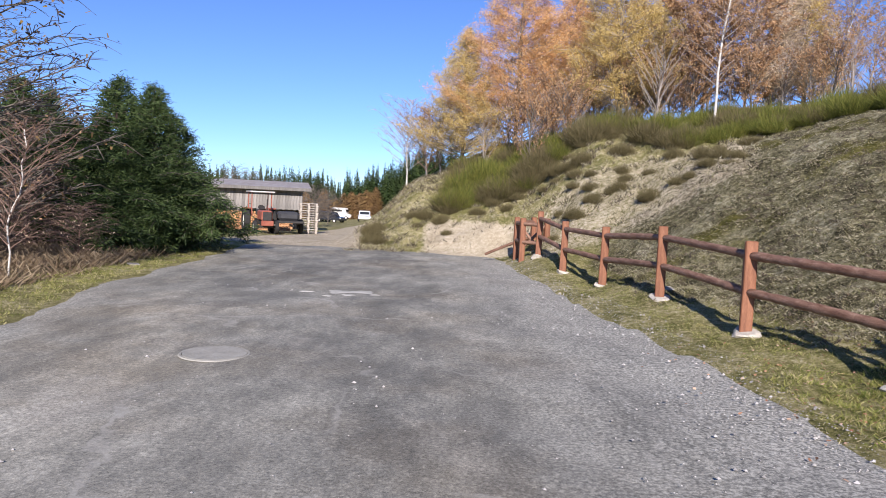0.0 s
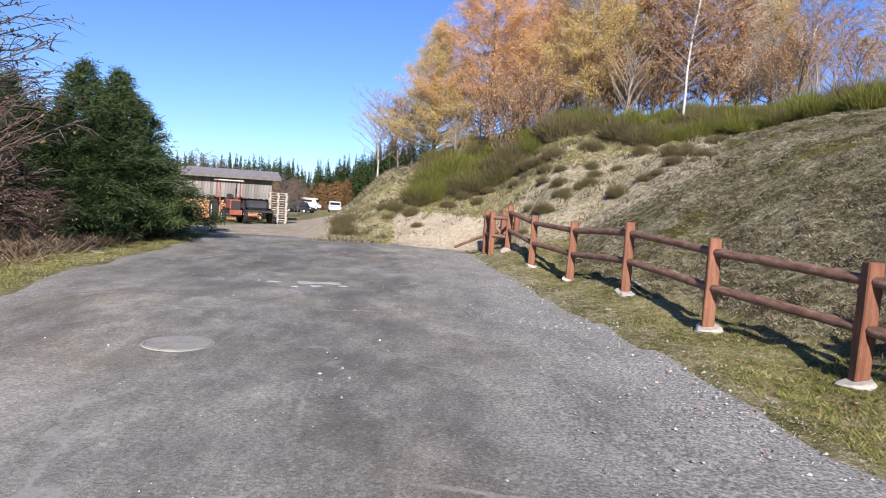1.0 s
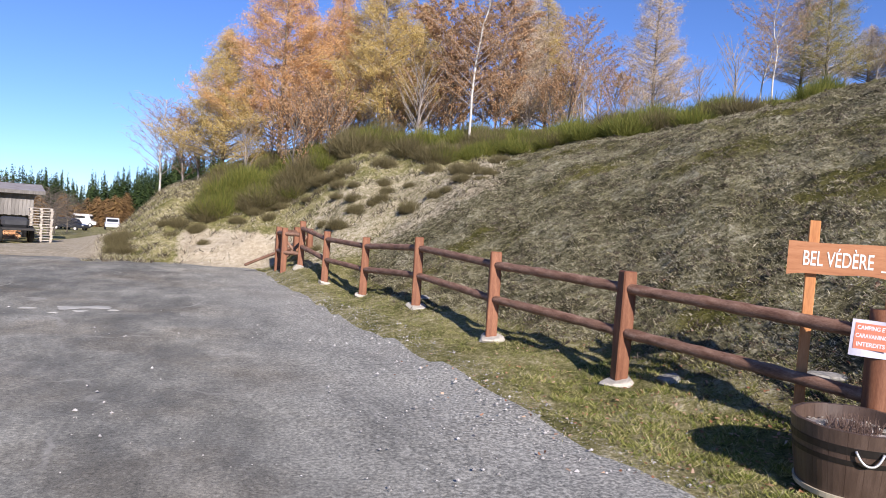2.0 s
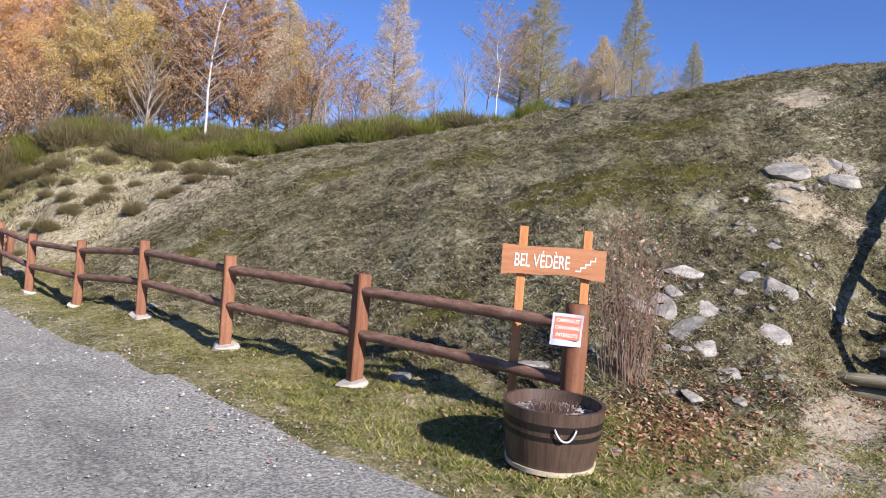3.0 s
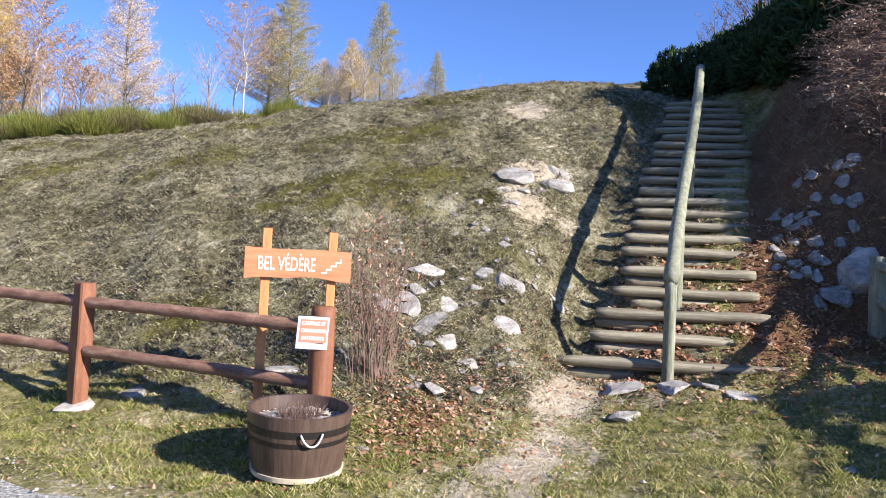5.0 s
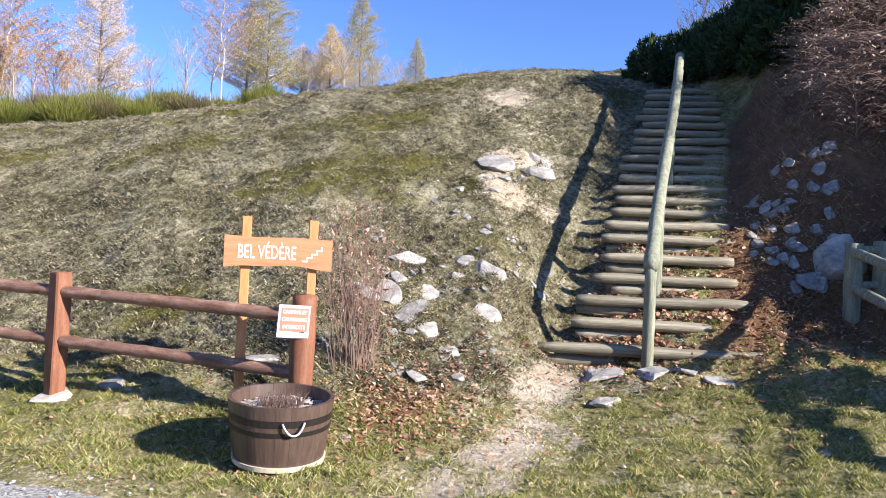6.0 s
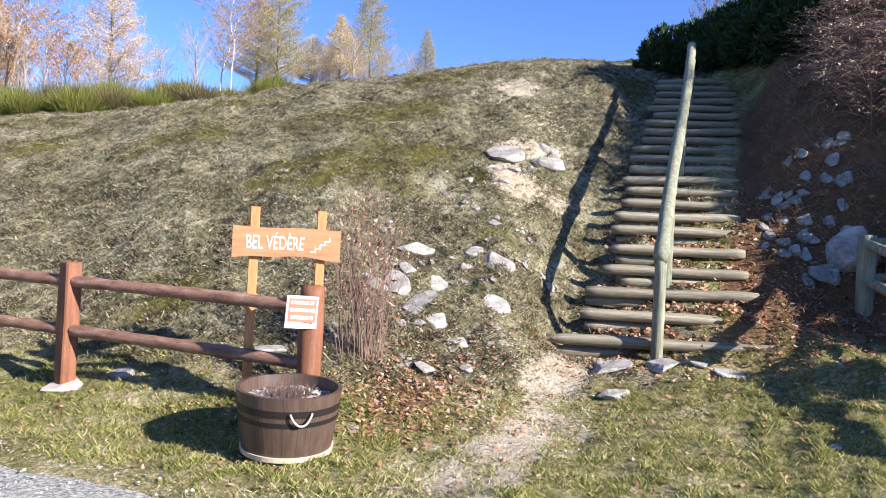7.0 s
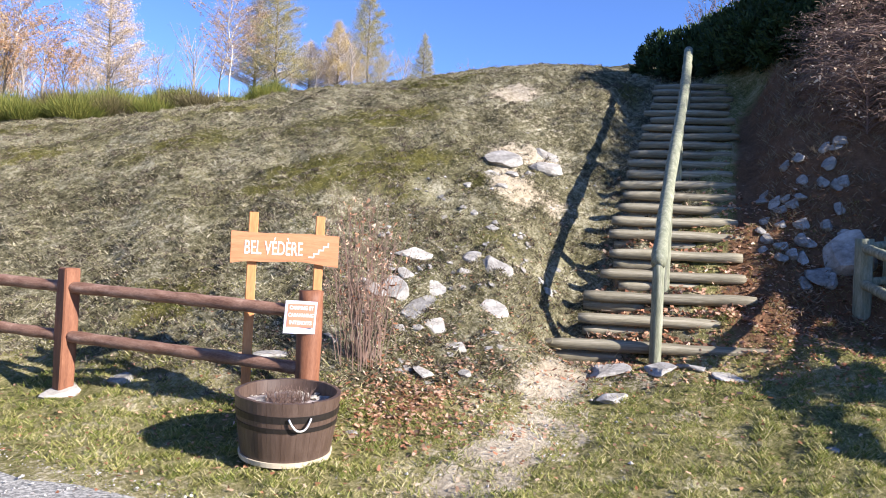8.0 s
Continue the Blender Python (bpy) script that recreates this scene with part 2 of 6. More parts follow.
# ---- the lie of the land: profiles of distance and height, by bearing from the middle of the road ----
PROFILES = {
    -180: [(0, 0), (400, 0)],
    -40: [(0, 0), (21, 0), (45, -0.4), (400, -4)],
    -14: [(0, 0), (21, 0), (45, -0.85), (105, -2.0), (400, -5)],
    -9: [(0, 0), (21, 0), (45, -0.85), (105, -2.0), (400, -5)],
    -6.8: [(0, 0), (21.5, 0), (24, 0.35), (30, 0.3), (45, -0.7), (105, -1.9), (400, -5)],
    -2: [(0, 0), (20.9, 0), (22.3, 0.6), (26, 2.1), (32, 2.7), (60, 3), (400, 6)],
    5: [(0, 0), (20.2, 0), (21.4, 0.95), (24, 2.0), (27, 3.4), (30, 4.2), (60, 5), (400, 8)],
    12: [(0, 0), (14.4, 0.08), (17, 0.8), (19, 1.75), (21, 2.8), (24, 4.0), (27, 4.6), (60, 8), (400, 12)],
    22.4: [(0, 0), (9.4, 0.06), (12, 0.6), (15, 1.75), (18, 2.9), (19.5, 3.15), (21, 3.5), (24, 4.5), (35, 6), (60, 10), (400, 14)],
    31.5: [(0, 0), (6.6, 0), (7.8, 0.07), (10, 0.75), (13, 1.95), (16, 3.1), (18, 3.75), (20, 4.15), (26, 5.3), (40, 7.6), (60, 10), (400, 16)],
    41: [(0, 0), (5.2, 0), (6.3, 0.07), (8, 0.65), (10, 1.6), (13, 3.05), (16, 4.1), (18, 4.55), (22, 5.05), (36, 8), (60, 12), (400, 20)],
    52: [(0, 0), (4.4, 0), (5.4, 0.08), (7, 0.55), (9, 1.6), (12, 3.2), (15, 4.5), (18, 5.4), (22, 6.1), (35, 8.8), (50, 12), (80, 16), (400, 26)],
    65: [(0, 0), (4.6, 0), (6, 0.15), (7.3, 0.55), (9, 1.5), (11, 2.75), (14, 4.35), (17, 5.75), (20, 6.55), (30, 8), (80, 15), (400, 28)],
    71: [(0, 0), (4.8, 0), (6.4, 0.15), (8.2, 0.45), (9.3, 1.0), (10.3, 1.72), (11.1, 2.27), (12.1, 2.97), (13, 3.62), (14.65, 4.75), (17, 5.8), (20, 6.55), (24, 7.6), (30, 8.4), (80, 14), (400, 28)],
    78: [(0, 0), (4.8, 0.02), (6.5, 0.2), (8.4, 0.48), (9.2, 0.8), (10.35, 1.65), (15.6, 4.85), (17, 5.15), (20, 6.4), (23, 7.5), (30, 8.5), (80, 14), (400, 28)],
    84: [(0, 0), (4.8, 0.04), (6.5, 0.22), (8.6, 0.46), (9.7, 0.95), (10.6, 2.0), (12, 3.2), (13.2, 4.1), (14.5, 5.0), (16, 5.75), (20, 6.6), (80, 14), (400, 28)],
    90: [(0, 0), (4.8, 0.1), (6.5, 0.3), (9.7, 0.68), (10.5, 1.5), (11.3, 2.9), (12.5, 4.2), (14, 5.2), (17, 6.2), (22, 6.9), (80, 13), (400, 26)],
    110: [(0, 0), (5, 0.1), (7, 0.3), (10, 0.6), (11.5, 1.6), (14, 3.6), (18, 5.4), (24, 6.4), (80, 10), (400, 20)],
    140: [(0, 0), (6, 0.05), (12, 0.5), (18, 2), (40, 4), (400, 10)],
    165: [(0, 0), (400, 0)],
    180: [(0, 0), (400, 0)],
}
_AZ = np.array(sorted(PROFILES), float)
_D = np.concatenate([np.arange(0, 40, 0.25), np.geomspace(40, 400, 30)])


def _profile(p):
    d, z = zip(*p)
    y = np.interp(_D, d, z)
    k = np.array([1, 2, 3, 2, 1]) / 9.0
    return np.convolve(np.pad(y, 2, mode="edge"), k, mode="valid")


_Z = np.array([_profile(PROFILES[int(a) if a == int(a) else a]) for a in _AZ])

# the stairs' line: foot, direction, run and rise
STAIR_FOOT = np.array([8.6 * math.sin(radians(77.9)), 8.6 * math.cos(radians(77.9))])
STAIR_TOP = np.array([15.9 * math.sin(radians(79.2)), 15.9 * math.cos(radians(79.2))])
STAIR_RUN = float(np.linalg.norm(STAIR_TOP - STAIR_FOOT))
STAIR_U = (STAIR_TOP - STAIR_FOOT) / STAIR_RUN
STAIR_N = np.array([-STAIR_U[1], STAIR_U[0]])      # to the left when going up
STEPS = 22


def step_height(k):
    return 0.55 + (0.262 * k if k < 5 else 1.31 + 0.205 * (k - 5))


def land(x, y):
    """Height of the ground at arrays x, y."""
    x, y = np.asarray(x, float), np.asarray(y, float)
    d, az = np.hypot(x, y), np.degrees(np.arctan2(x, y))
    j = np.clip(np.searchsorted(_AZ, az) - 1, 0, len(_AZ) - 2)
    w = (az - _AZ[j]) / (_AZ[j + 1] - _AZ[j])
    w = w * w * (3 - 2 * w) * 0.5 + w * 0.5
    i = np.clip(np.searchsorted(_D, d) - 1, 0, len(_D) - 2)
    u = np.clip((d - _D[i]) / (_D[i + 1] - _D[i]), 0, 1)
    za = _Z[j, i] * (1 - u) + _Z[j, i + 1] * u
    zb = _Z[j + 1, i] * (1 - u) + _Z[j + 1, i + 1] * u
    z = za * (1 - w) + zb * w
    # cut for the stairs
    px, py = x - STAIR_FOOT[0], y - STAIR_FOOT[1]
    s, l = px * STAIR_U[0] + py * STAIR_U[1], px * STAIR_N[0] + py * STAIR_N[1]
    kk = s / STAIR_RUN * (STEPS - 1)
    kk = np.maximum(kk, -0.4)
    line = np.where(kk < 5, 0.55 + 0.262 * kk, 1.86 + 0.205 * (kk - 5)) - 0.2
    m = np.clip((1.5 - np.abs(l)) / 0.45, 0, 1) * np.clip((s + 1.0) / 0.6, 0, 1) * np.clip((STAIR_RUN + 0.8 - s) / 0.8, 0, 1)
    z = z * (1 - m) + np.minimum(z, line) * m
    return z


def wob(x, y, s, seed=0.0):
    """Smooth noise on arrays, about -1 to 1."""
    r = np.random.default_rng(int(seed * 10) + 3)
    z = np.zeros_like(np.asarray(x, float))
    for _ in range(7):
        a, k, p = r.uniform(0, 2 * np.pi), r.uniform(0.6, 1.7) / s, r.uniform(0, 6.3)
        z += np.sin((x * np.cos(a) + y * np.sin(a)) * k * 6.28 + p)
    return z / 3.2


def road_right(y):
    return np.interp(y, [-30, -6, 0, 2, 3.4, 4.5, 7, 9.5, 12.4, 16, 18, 20, 21.5], [4.6, 4.2, 3.55, 3.3, 3.05, 2.95, 2.93, 2.7, 2.3, 2.1, 1.9, 1.6, 0.5])


def road_left(y):
    return np.interp(y, [-30, 3, 7.5, 10.9, 14, 19, 21.5], [-4.2, -4.4, -4.75, -5.35, -5.5, -5.7, -6.0])


def rough_land(x, y):
    """The ground with its small lumps."""
    z = land(x, y)
    hill = np.clip(z * 1.2, 0, 1)
    inroad = (x > road_left(np.clip(y, -30, 21)) - 0.3) & (x < road_right(np.clip(y, -30, 21)) + 0.2) & (y < 21.3) & (y > -30)
    a = np.where(inroad, 0.0, 0.018 + 0.035 * hill)
    return z + a * (0.7 * wob(x, y, 1.7, 1) + 0.8 * wob(x, y, 0.7, 2) + 0.8 * wob(x, y, 0.42, 3)) + hill * 0.03 * wob(x, y, 5.0, 4)


def gz(x, y):
    return float(rough_land(np.array([x]), np.array([y]))[0])


# ---- ground: one sheet out to the horizon ----
def axis(lo, hi, step, far):
    mid = np.arange(lo, hi + step, step)
    g = step * np.cumsum(1.16 ** np.arange(1, 62))
    g = g[g < far]
    return np.concatenate([lo - g[::-1], mid, hi + g])


GX, GY = axis(-8.0, 20.0, 0.14, 900.0), axis(-4.0, 28.0, 0.14, 1300.0)
_X, _Y = np.meshgrid(GX, GY)
_GZ = rough_land(_X.ravel(), _Y.ravel())
_nx, _ny = len(GX), len(GY)
_id = np.arange(_nx * _ny).reshape(_ny, _nx)
_F = np.stack([_id[:-1, :-1], _id[:-1, 1:], _id[1:, 1:], _id[1:, :-1]], -1).reshape(-1, 4)
_xs, _ys = _X.ravel(), _Y.ravel()
_onroad = (_xs > road_left(np.clip(_ys, -30, 21)) + 0.25) & (_xs < road_right(np.clip(_ys, -30, 21)) - 0.25) & (_ys < 21.2) & (_ys > -29)
_GZ = _GZ - np.where(_onroad, 0.06, 0.0)
ground_mesh = mesh_np("ground", np.stack([_xs, _ys, _GZ], 1), _F)


def smooth01(a, lo, hi):
    t = np.clip((a - lo) / (hi - lo), 0, 1)
    return t * t * (3 - 2 * t)


def zone_hill(x, y):
    """1 on the mown mound, 0 off it."""
    z = land(x, y)
    az, d = np.degrees(np.arctan2(x, y)), np.hypot(x, y)
    left = smooth01(az, 9 + (d - 14) * 1.9 - 2, 9 + (d - 14) * 1.9 + 2)
    return smooth01(z, 0.12, 0.45) * np.where(d > 14, left, 1.0) * (az > 4) * (az < 80)


def zone_sand(x, y):
    """Bare sandy soil: the cut bank past the fence's end, the gully, the worn path, the eroded edge by the stairs."""
    z = land(x, y)
    az, d = np.degrees(np.arctan2(x, y)), np.hypot(x, y)
    bank = smooth01(d, 19.6, 20.4) * smooth01(-z, -1.25, -0.6) * smooth01(az, -3, 0) * smooth01(-az, -12, -8.5) * (z > 0.02)
    gully = smooth01(az, 5, 9) * smooth01(-az, -27, -22) * smooth01(d, 15.5, 17) * smooth01(-d, -22.5, -20.5) * 0.56
    path = np.exp(-((x - 6.65) / 0.75) ** 2 - ((y - 2.38) / 0.34) ** 2) * 1.15 + np.exp(-((x - 6.3) / 0.3) ** 2 - ((y - 1.15) / 0.3) ** 2) * 0.6 + np.exp(-((x - 7.0) / 0.35) ** 2 - ((y - 1.7) / 0.3) ** 2) * 0.5
    path2 = np.exp(-((x - 4.9) / 1.5) ** 2 - ((y - 2.1) / 0.55) ** 2) * (0.82 + 0.35 * wob(x, y, 0.7, 33))
    ero = (0.42 + 0.3 * wob(x, y, 0.9, 34)) * np.exp(-((az - 67.5) / 4.2) ** 2 - ((d - 12.0) / 2.6) ** 4) + np.exp(-((az - 66.0) / 2.2) ** 2 - ((d - 11.0) / 1.2) ** 2) * 0.4 + np.exp(-((az - 65.5) / 2.6) ** 2 - ((d - 14.8) / 0.8) ** 2) * 0.78
    track = (y > 20.6) * smooth01(x, -9.5 - np.clip(y - 24, 0, 99) * 0.0, -8.0) * smooth01(-x, 2.2 + (y - 21) * 0.11, 3.0 + (y - 21) * 0.11) * (y < 75)
    strip = 0.42 * np.exp(-((x - road_right(np.clip(y, -30, 20)) - 0.08) / 0.2) ** 2) * (y < 20.5) + 0.4 * np.exp(-((x - road_left(np.clip(y, -30, 20)) + 0.1) / 0.2) ** 2) * (y < 20.5)
    return np.clip(np.maximum.reduce([strip, bank * 1.2, gully, path, path2, ero, track * 1.6]), 0, 1.6)


def zone_moss(x, y):
    az, d = np.degrees(np.arctan2(x, y)), np.hypot(x, y)
    m = np.clip(wob(x + 0.5 * y, y * 0.9, 4.2, 5) * 0.9 + 0.35 * wob(x, y, 1.2, 6) + 0.35 * np.exp(-((az - 55) / 9) ** 2 - ((d - 10) / 2.4) ** 2), 0, 1)
    return 0.8 * m * zone_hill(x, y)


def zone_leaf(x, y):
    a = 0.8 * np.exp(-((x - 5.2) / 0.7) ** 2 - ((y - 3.1) / 0.45) ** 2)
    b = np.exp(-((x - 9.3) / 0.9) ** 2 - ((y - 0.9) / 0.6) ** 2)
    az, d = np.degrees(np.arctan2(x, y)), np.hypot(x, y)
    c = smooth01(az, 81.2, 83.2) * smooth01(-az, -112, -100) * smooth01(d, 9.0, 9.8) * smooth01(-d, -16, -14)
    return np.clip(a + b + c, 0, 1)


for _name, _vals in (("hill", zone_hill(_xs, _ys)), ("sand", zone_sand(_xs, _ys)), ("moss", zone_moss(_xs, _ys)), ("leaf", zone_leaf(_xs, _ys))):
    _at = ground_mesh.attributes.new(_name, "FLOAT", "POINT")
    _at.data.foreach_set("value", np.asarray(_vals, np.float32))


def ground_material():
    m, nt, p = new_mat("ground_cover")
    tc = nt.nodes.new("ShaderNodeTexCoord")
    v = tc.outputs["Object"]

    def att(name):
        a = nt.nodes.new("ShaderNodeAttribute")
        a.attribute_name = name
        return a.outputs["Fac"]
    n1, n2, n3 = noise_node(nt, v, 1.1, 6, 0.65), noise_node(nt, v, 9, 6, 0.7), noise_node(nt, v, 34, 6, 0.75)
    f = mathn(nt, "ADD", mathn(nt, "MULTIPLY", n1, 0.3), mathn(nt, "ADD", mathn(nt, "MULTIPLY", n2, 0.35), mathn(nt, "MULTIPLY", n3, 0.35)))
    verge = ramp_nodes(nt, f, [(0.38, (0.045, 0.045, 0.015)), (0.455, (0.15, 0.145, 0.048)), (0.53, (0.32, 0.28, 0.13)), (0.60, (0.60, 0.53, 0.36))])
    hill = ramp_nodes(nt, f, [(0.40, (0.020, 0.018, 0.010)), (0.465, (0.072, 0.065, 0.033)), (0.525, (0.19, 0.172, 0.10)), (0.59, (0.44, 0.41, 0.29))])
    moss = ramp_nodes(nt, f, [(0.38, (0.03, 0.03, 0.008)), (0.5, (0.085, 0.08, 0.02)), (0.61, (0.21, 0.185, 0.06))])
    sand = ramp_nodes(nt, f, [(0.35, (0.24, 0.19, 0.125)), (0.48, (0.44, 0.37, 0.26)), (0.62, (0.68, 0.60, 0.46))])
    leaf = ramp_nodes(nt, f, [(0.35, (0.08, 0.045, 0.025)), (0.52, (0.2, 0.11, 0.06)), (0.68, (0.33, 0.22, 0.14))])

    def edge(a, lo=0.35, hi=0.62):
        e = mathn(nt, "ADD", a, mathn(nt, "MULTIPLY", mathn(nt, "SUBTRACT", mathn(nt, "ADD", mathn(nt, "MULTIPLY", n2, 0.5), mathn(nt, "MULTIPLY", n3, 0.5)), 0.5), 1.6))
        r = nt.nodes.new("ShaderNodeMapRange")
        nt.links.new(e, r.inputs[0])
        r.inputs[1].default_value, r.inputs[2].default_value = lo, hi
        return r.outputs[0]
    c = mixc(nt, edge(att("hill")), verge, hill)
    c = mixc(nt, edge(att("moss"), 0.3, 0.7), c, moss)
    c = mixc(nt, edge(att("leaf"), 0.45, 0.8), c, leaf)
    c = mixc(nt, edge(att("sand"), 0.42, 0.66), c, sand)
    nt.links.new(c, p.inputs["Base Color"])
    p.inputs["Roughness"].default_value, p.inputs["Specular IOR Level"].default_value = 0.95, 0.1
    hgt = mathn(nt, "ADD", mathn(nt, "MULTIPLY", n2, 0.6), mathn(nt, "MULTIPLY", n3, 0.4))
    nt.links.new(bump(nt, hgt, 1.0, 0.09), p.inputs["Normal"])
    return m


ground = part("ground", ground_mesh, ground_material(), smooth=True)
tagged(ground, "dry grassy ground with moss, sandy soil and a steep mound", "ground", kind="structure")


def road_material():
    """Worn asphalt: pale dusty wheel tracks, darker patches, fine chippings."""
    m, nt, p = new_mat("worn_asphalt")
    tc = nt.nodes.new("ShaderNodeTexCoord")
    v = tc.outputs["Object"]
    big, mid, fine = noise_node(nt, v, 0.35, 4, 0.6, (1, 0.28, 1)), noise_node(nt, v, 1.6, 7, 0.7, (1, 0.45, 1)), noise_node(nt, v, 110, 3, 0.7)
    grit = noise_node(nt, v, 35, 4, 0.75)
    f = mathn(nt, "ADD", mathn(nt, "MULTIPLY", big, 0.45), mathn(nt, "MULTIPLY", mid, 0.55))
    base = ramp_nodes(nt, f, [(0.37, (0.132, 0.13, 0.114)), (0.46, (0.194, 0.188, 0.162)), (0.54, (0.27, 0.26, 0.22)), (0.63, (0.43, 0.41, 0.345))])
    sp = ramp_nodes(nt, mathn(nt, "ADD", mathn(nt, "MULTIPLY", fine, 0.5), mathn(nt, "MULTIPLY", grit, 0.5)), [(0.36, (0.38, 0.38, 0.38)), (0.49, (0.95, 0.95, 0.95)), (0.58, (1.25, 1.24, 1.2)), (0.66, (2.1, 2.05, 1.95))])
    c = mixc(nt, 1.0, base, sp, "MULTIPLY")
    # brownish worn fields, pale dust washes and fine dust-filled cracks
    warm = mathn(nt, "MULTIPLY", mathn(nt, "SUBTRACT", noise_node(nt, v, 0.42, 5, 0.6), 0.46), 5.0, True)
    c = mixc(nt, mathn(nt, "MULTIPLY", warm, 0.75), c, (1.0, 0.90, 0.78), "MULTIPLY")
    wash = mathn(nt, "MULTIPLY", mathn(nt, "SUBTRACT", noise_node(nt, v, 0.9, 9, 0.72, (1, 0.4, 1)), 0.545), 9.0, True)
    c = mixc(nt, mathn(nt, "MULTIPLY", wash, 0.55), c, mixc(nt, 1.0, sp, (0.40, 0.37, 0.31), "MULTIPLY"))
    tar = mathn(nt, "MULTIPLY", mathn(nt, "SUBTRACT", noise_node(nt, v, 0.55, 7, 0.65, (1, 0.7, 1)), 0.57), 14.0, True)
    c = mixc(nt, mathn(nt, "MULTIPLY", tar, 0.55), c, mixc(nt, 1.0, sp, (0.135, 0.125, 0.108), "MULTIPLY"))
    vo = nt.nodes.new("ShaderNodeTexVoronoi")
    vo.feature = "DISTANCE_TO_EDGE"
    vo.inputs["Scale"].default_value = 0.42
    bend = nt.nodes.new("ShaderNodeVectorMath")
    bend.operation = "MULTIPLY_ADD"
    nz = nt.nodes.new("ShaderNodeTexNoise")
    nz.inputs["Scale"].default_value, nz.inputs["Detail"].default_value = 1.3, 7.0
    nt.links.new(v, nz.inputs["Vector"])
    nt.links.new(nz.outputs["Color"], bend.inputs[0])
    bend.inputs[1].default_value = (1.1, 1.1, 0.0)
    nt.links.new(v, bend.inputs[2])
    nt.links.new(bend.outputs[0], vo.inputs["Vector"])
    crack = mathn(nt, "MULTIPLY", mathn(nt, "SUBTRACT", 0.012, vo.outputs["Distance"]), 160.0, True)
    crack = mathn(nt, "MULTIPLY", crack, mathn(nt, "MULTIPLY", mathn(nt, "SUBTRACT", noise_node(nt, v, 0.8, 4), 0.47), 8.0, True))
    c = mixc(nt, mathn(nt, "MULTIPLY", crack, 0.6), c, (0.40, 0.38, 0.33))
    # dusty chippings along the outer side
    a = nt.nodes.new("ShaderNodeAttribute")
    a.attribute_name = "gravel"
    e = mathn(nt, "ADD", a.outputs["Fac"], mathn(nt, "MULTIPLY", mathn(nt, "SUBTRACT", mathn(nt, "ADD", mathn(nt, "MULTIPLY", mid, 0.6), mathn(nt, "MULTIPLY", grit, 0.4)), 0.5), 2.2), True)
    gravel = ramp_nodes(nt, grit, [(0.36, (0.105, 0.106, 0.098)), (0.48, (0.28, 0.275, 0.245)), (0.6, (0.59, 0.57, 0.495))])
    c = mixc(nt, mathn(nt, "MULTIPLY", e, 0.75), c, gravel)
    nt.links.new(c, p.inputs["Base Color"])
    p.inputs["Roughness"].default_value, p.inputs["Specular IOR Level"].default_value = 0.9, 0.25
    nt.links.new(bump(nt, mathn(nt, "ADD", mathn(nt, "MULTIPLY", fine, 0.4), grit), 0.4, 0.01), p.inputs["Normal"])
    return m


def build_road():
    ys = np.concatenate([np.arange(-28, -2, 0.8), np.arange(-2, 21.6, 0.12)])
    u = np.linspace(0, 1, 90)
    l = road_left(ys) + 0.07 * wob(ys, ys * 0, 2.6, 8) + 0.02 * wob(ys, ys * 0, 0.4, 9)
    r = road_right(ys) + 0.08 * wob(ys, ys * 0, 2.2, 10) + 0.025 * wob(ys, ys * 0, 0.35, 11)
    x = l[:, None] + (r - l)[:, None] * u[None, :]
    y = np.repeat(ys[:, None], len(u), 1) + (ys[:, None] > 19) * 0.35 * wob(x, x * 0, 2.0, 12)
    z = land(x.ravel(), y.ravel()) * 0 + 0.012 + 0.012 * wob(x, y, 2.4, 13).ravel()
    edge = np.minimum(u, 1 - u)[None, :] * (r - l)[:, None]
    z -= (np.clip(1 - edge / 0.22, 0, 1).ravel() ** 2) * 0.035
    idx = np.arange(x.size).reshape(x.shape)
    f = np.stack([idx[:-1, :-1], idx[:-1, 1:], idx[1:, 1:], idx[1:, :-1]], -1).reshape(-1, 4)
    me = mesh_np("road", np.stack([x.ravel(), y.ravel(), z], 1), f)
    gr = np.clip(1 - (r[:, None] - x) / 2.8, 0, 1) * 1.15 + np.clip(1 - (x - l[:, None]) / 0.7, 0, 1) * 0.6
    at = me.attributes.new("gravel", "FLOAT", "POINT")
    at.data.foreach_set("value", gr.ravel().astype(np.float32))
    return tagged(part("road", me, road_material(), smooth=True), "worn grey asphalt road with loose chippings at its edge", "road", kind="structure")


build_road()

# ---- fence along the road ----
POSTS = [(4.03, 5.97), (3.60, 8.20), (3.30, 10.55), (2.93, 12.75), (2.55, 14.8), (2.3, 16.9)]
LAST_POST = (4.45, 3.57)
fence = thing("fence", pose(0, 0, 0), "reddish-brown stained timber post-and-rail fence beside the road", "fence")


def square_post(w, h, sink=0.25):
    bm = box_bm(w, w, h + sink, 0.012)
    bmesh.ops.translate(bm, vec=(0, 0, (h - sink) / 2), verts=bm.verts)
    bmesh.ops.subdivide_edges(bm, edges=[e for e in bm.edges if abs(e.verts[0].co.z - e.verts[1].co.z) > 0.5], cuts=4)
    for v in bm.verts:
        v.co.x += 0.004 * math.sin(v.co.z * 5 + v.co.y * 30)
        v.co.y += 0.004 * math.sin(v.co.z * 4 + v.co.x * 20)
    return bm


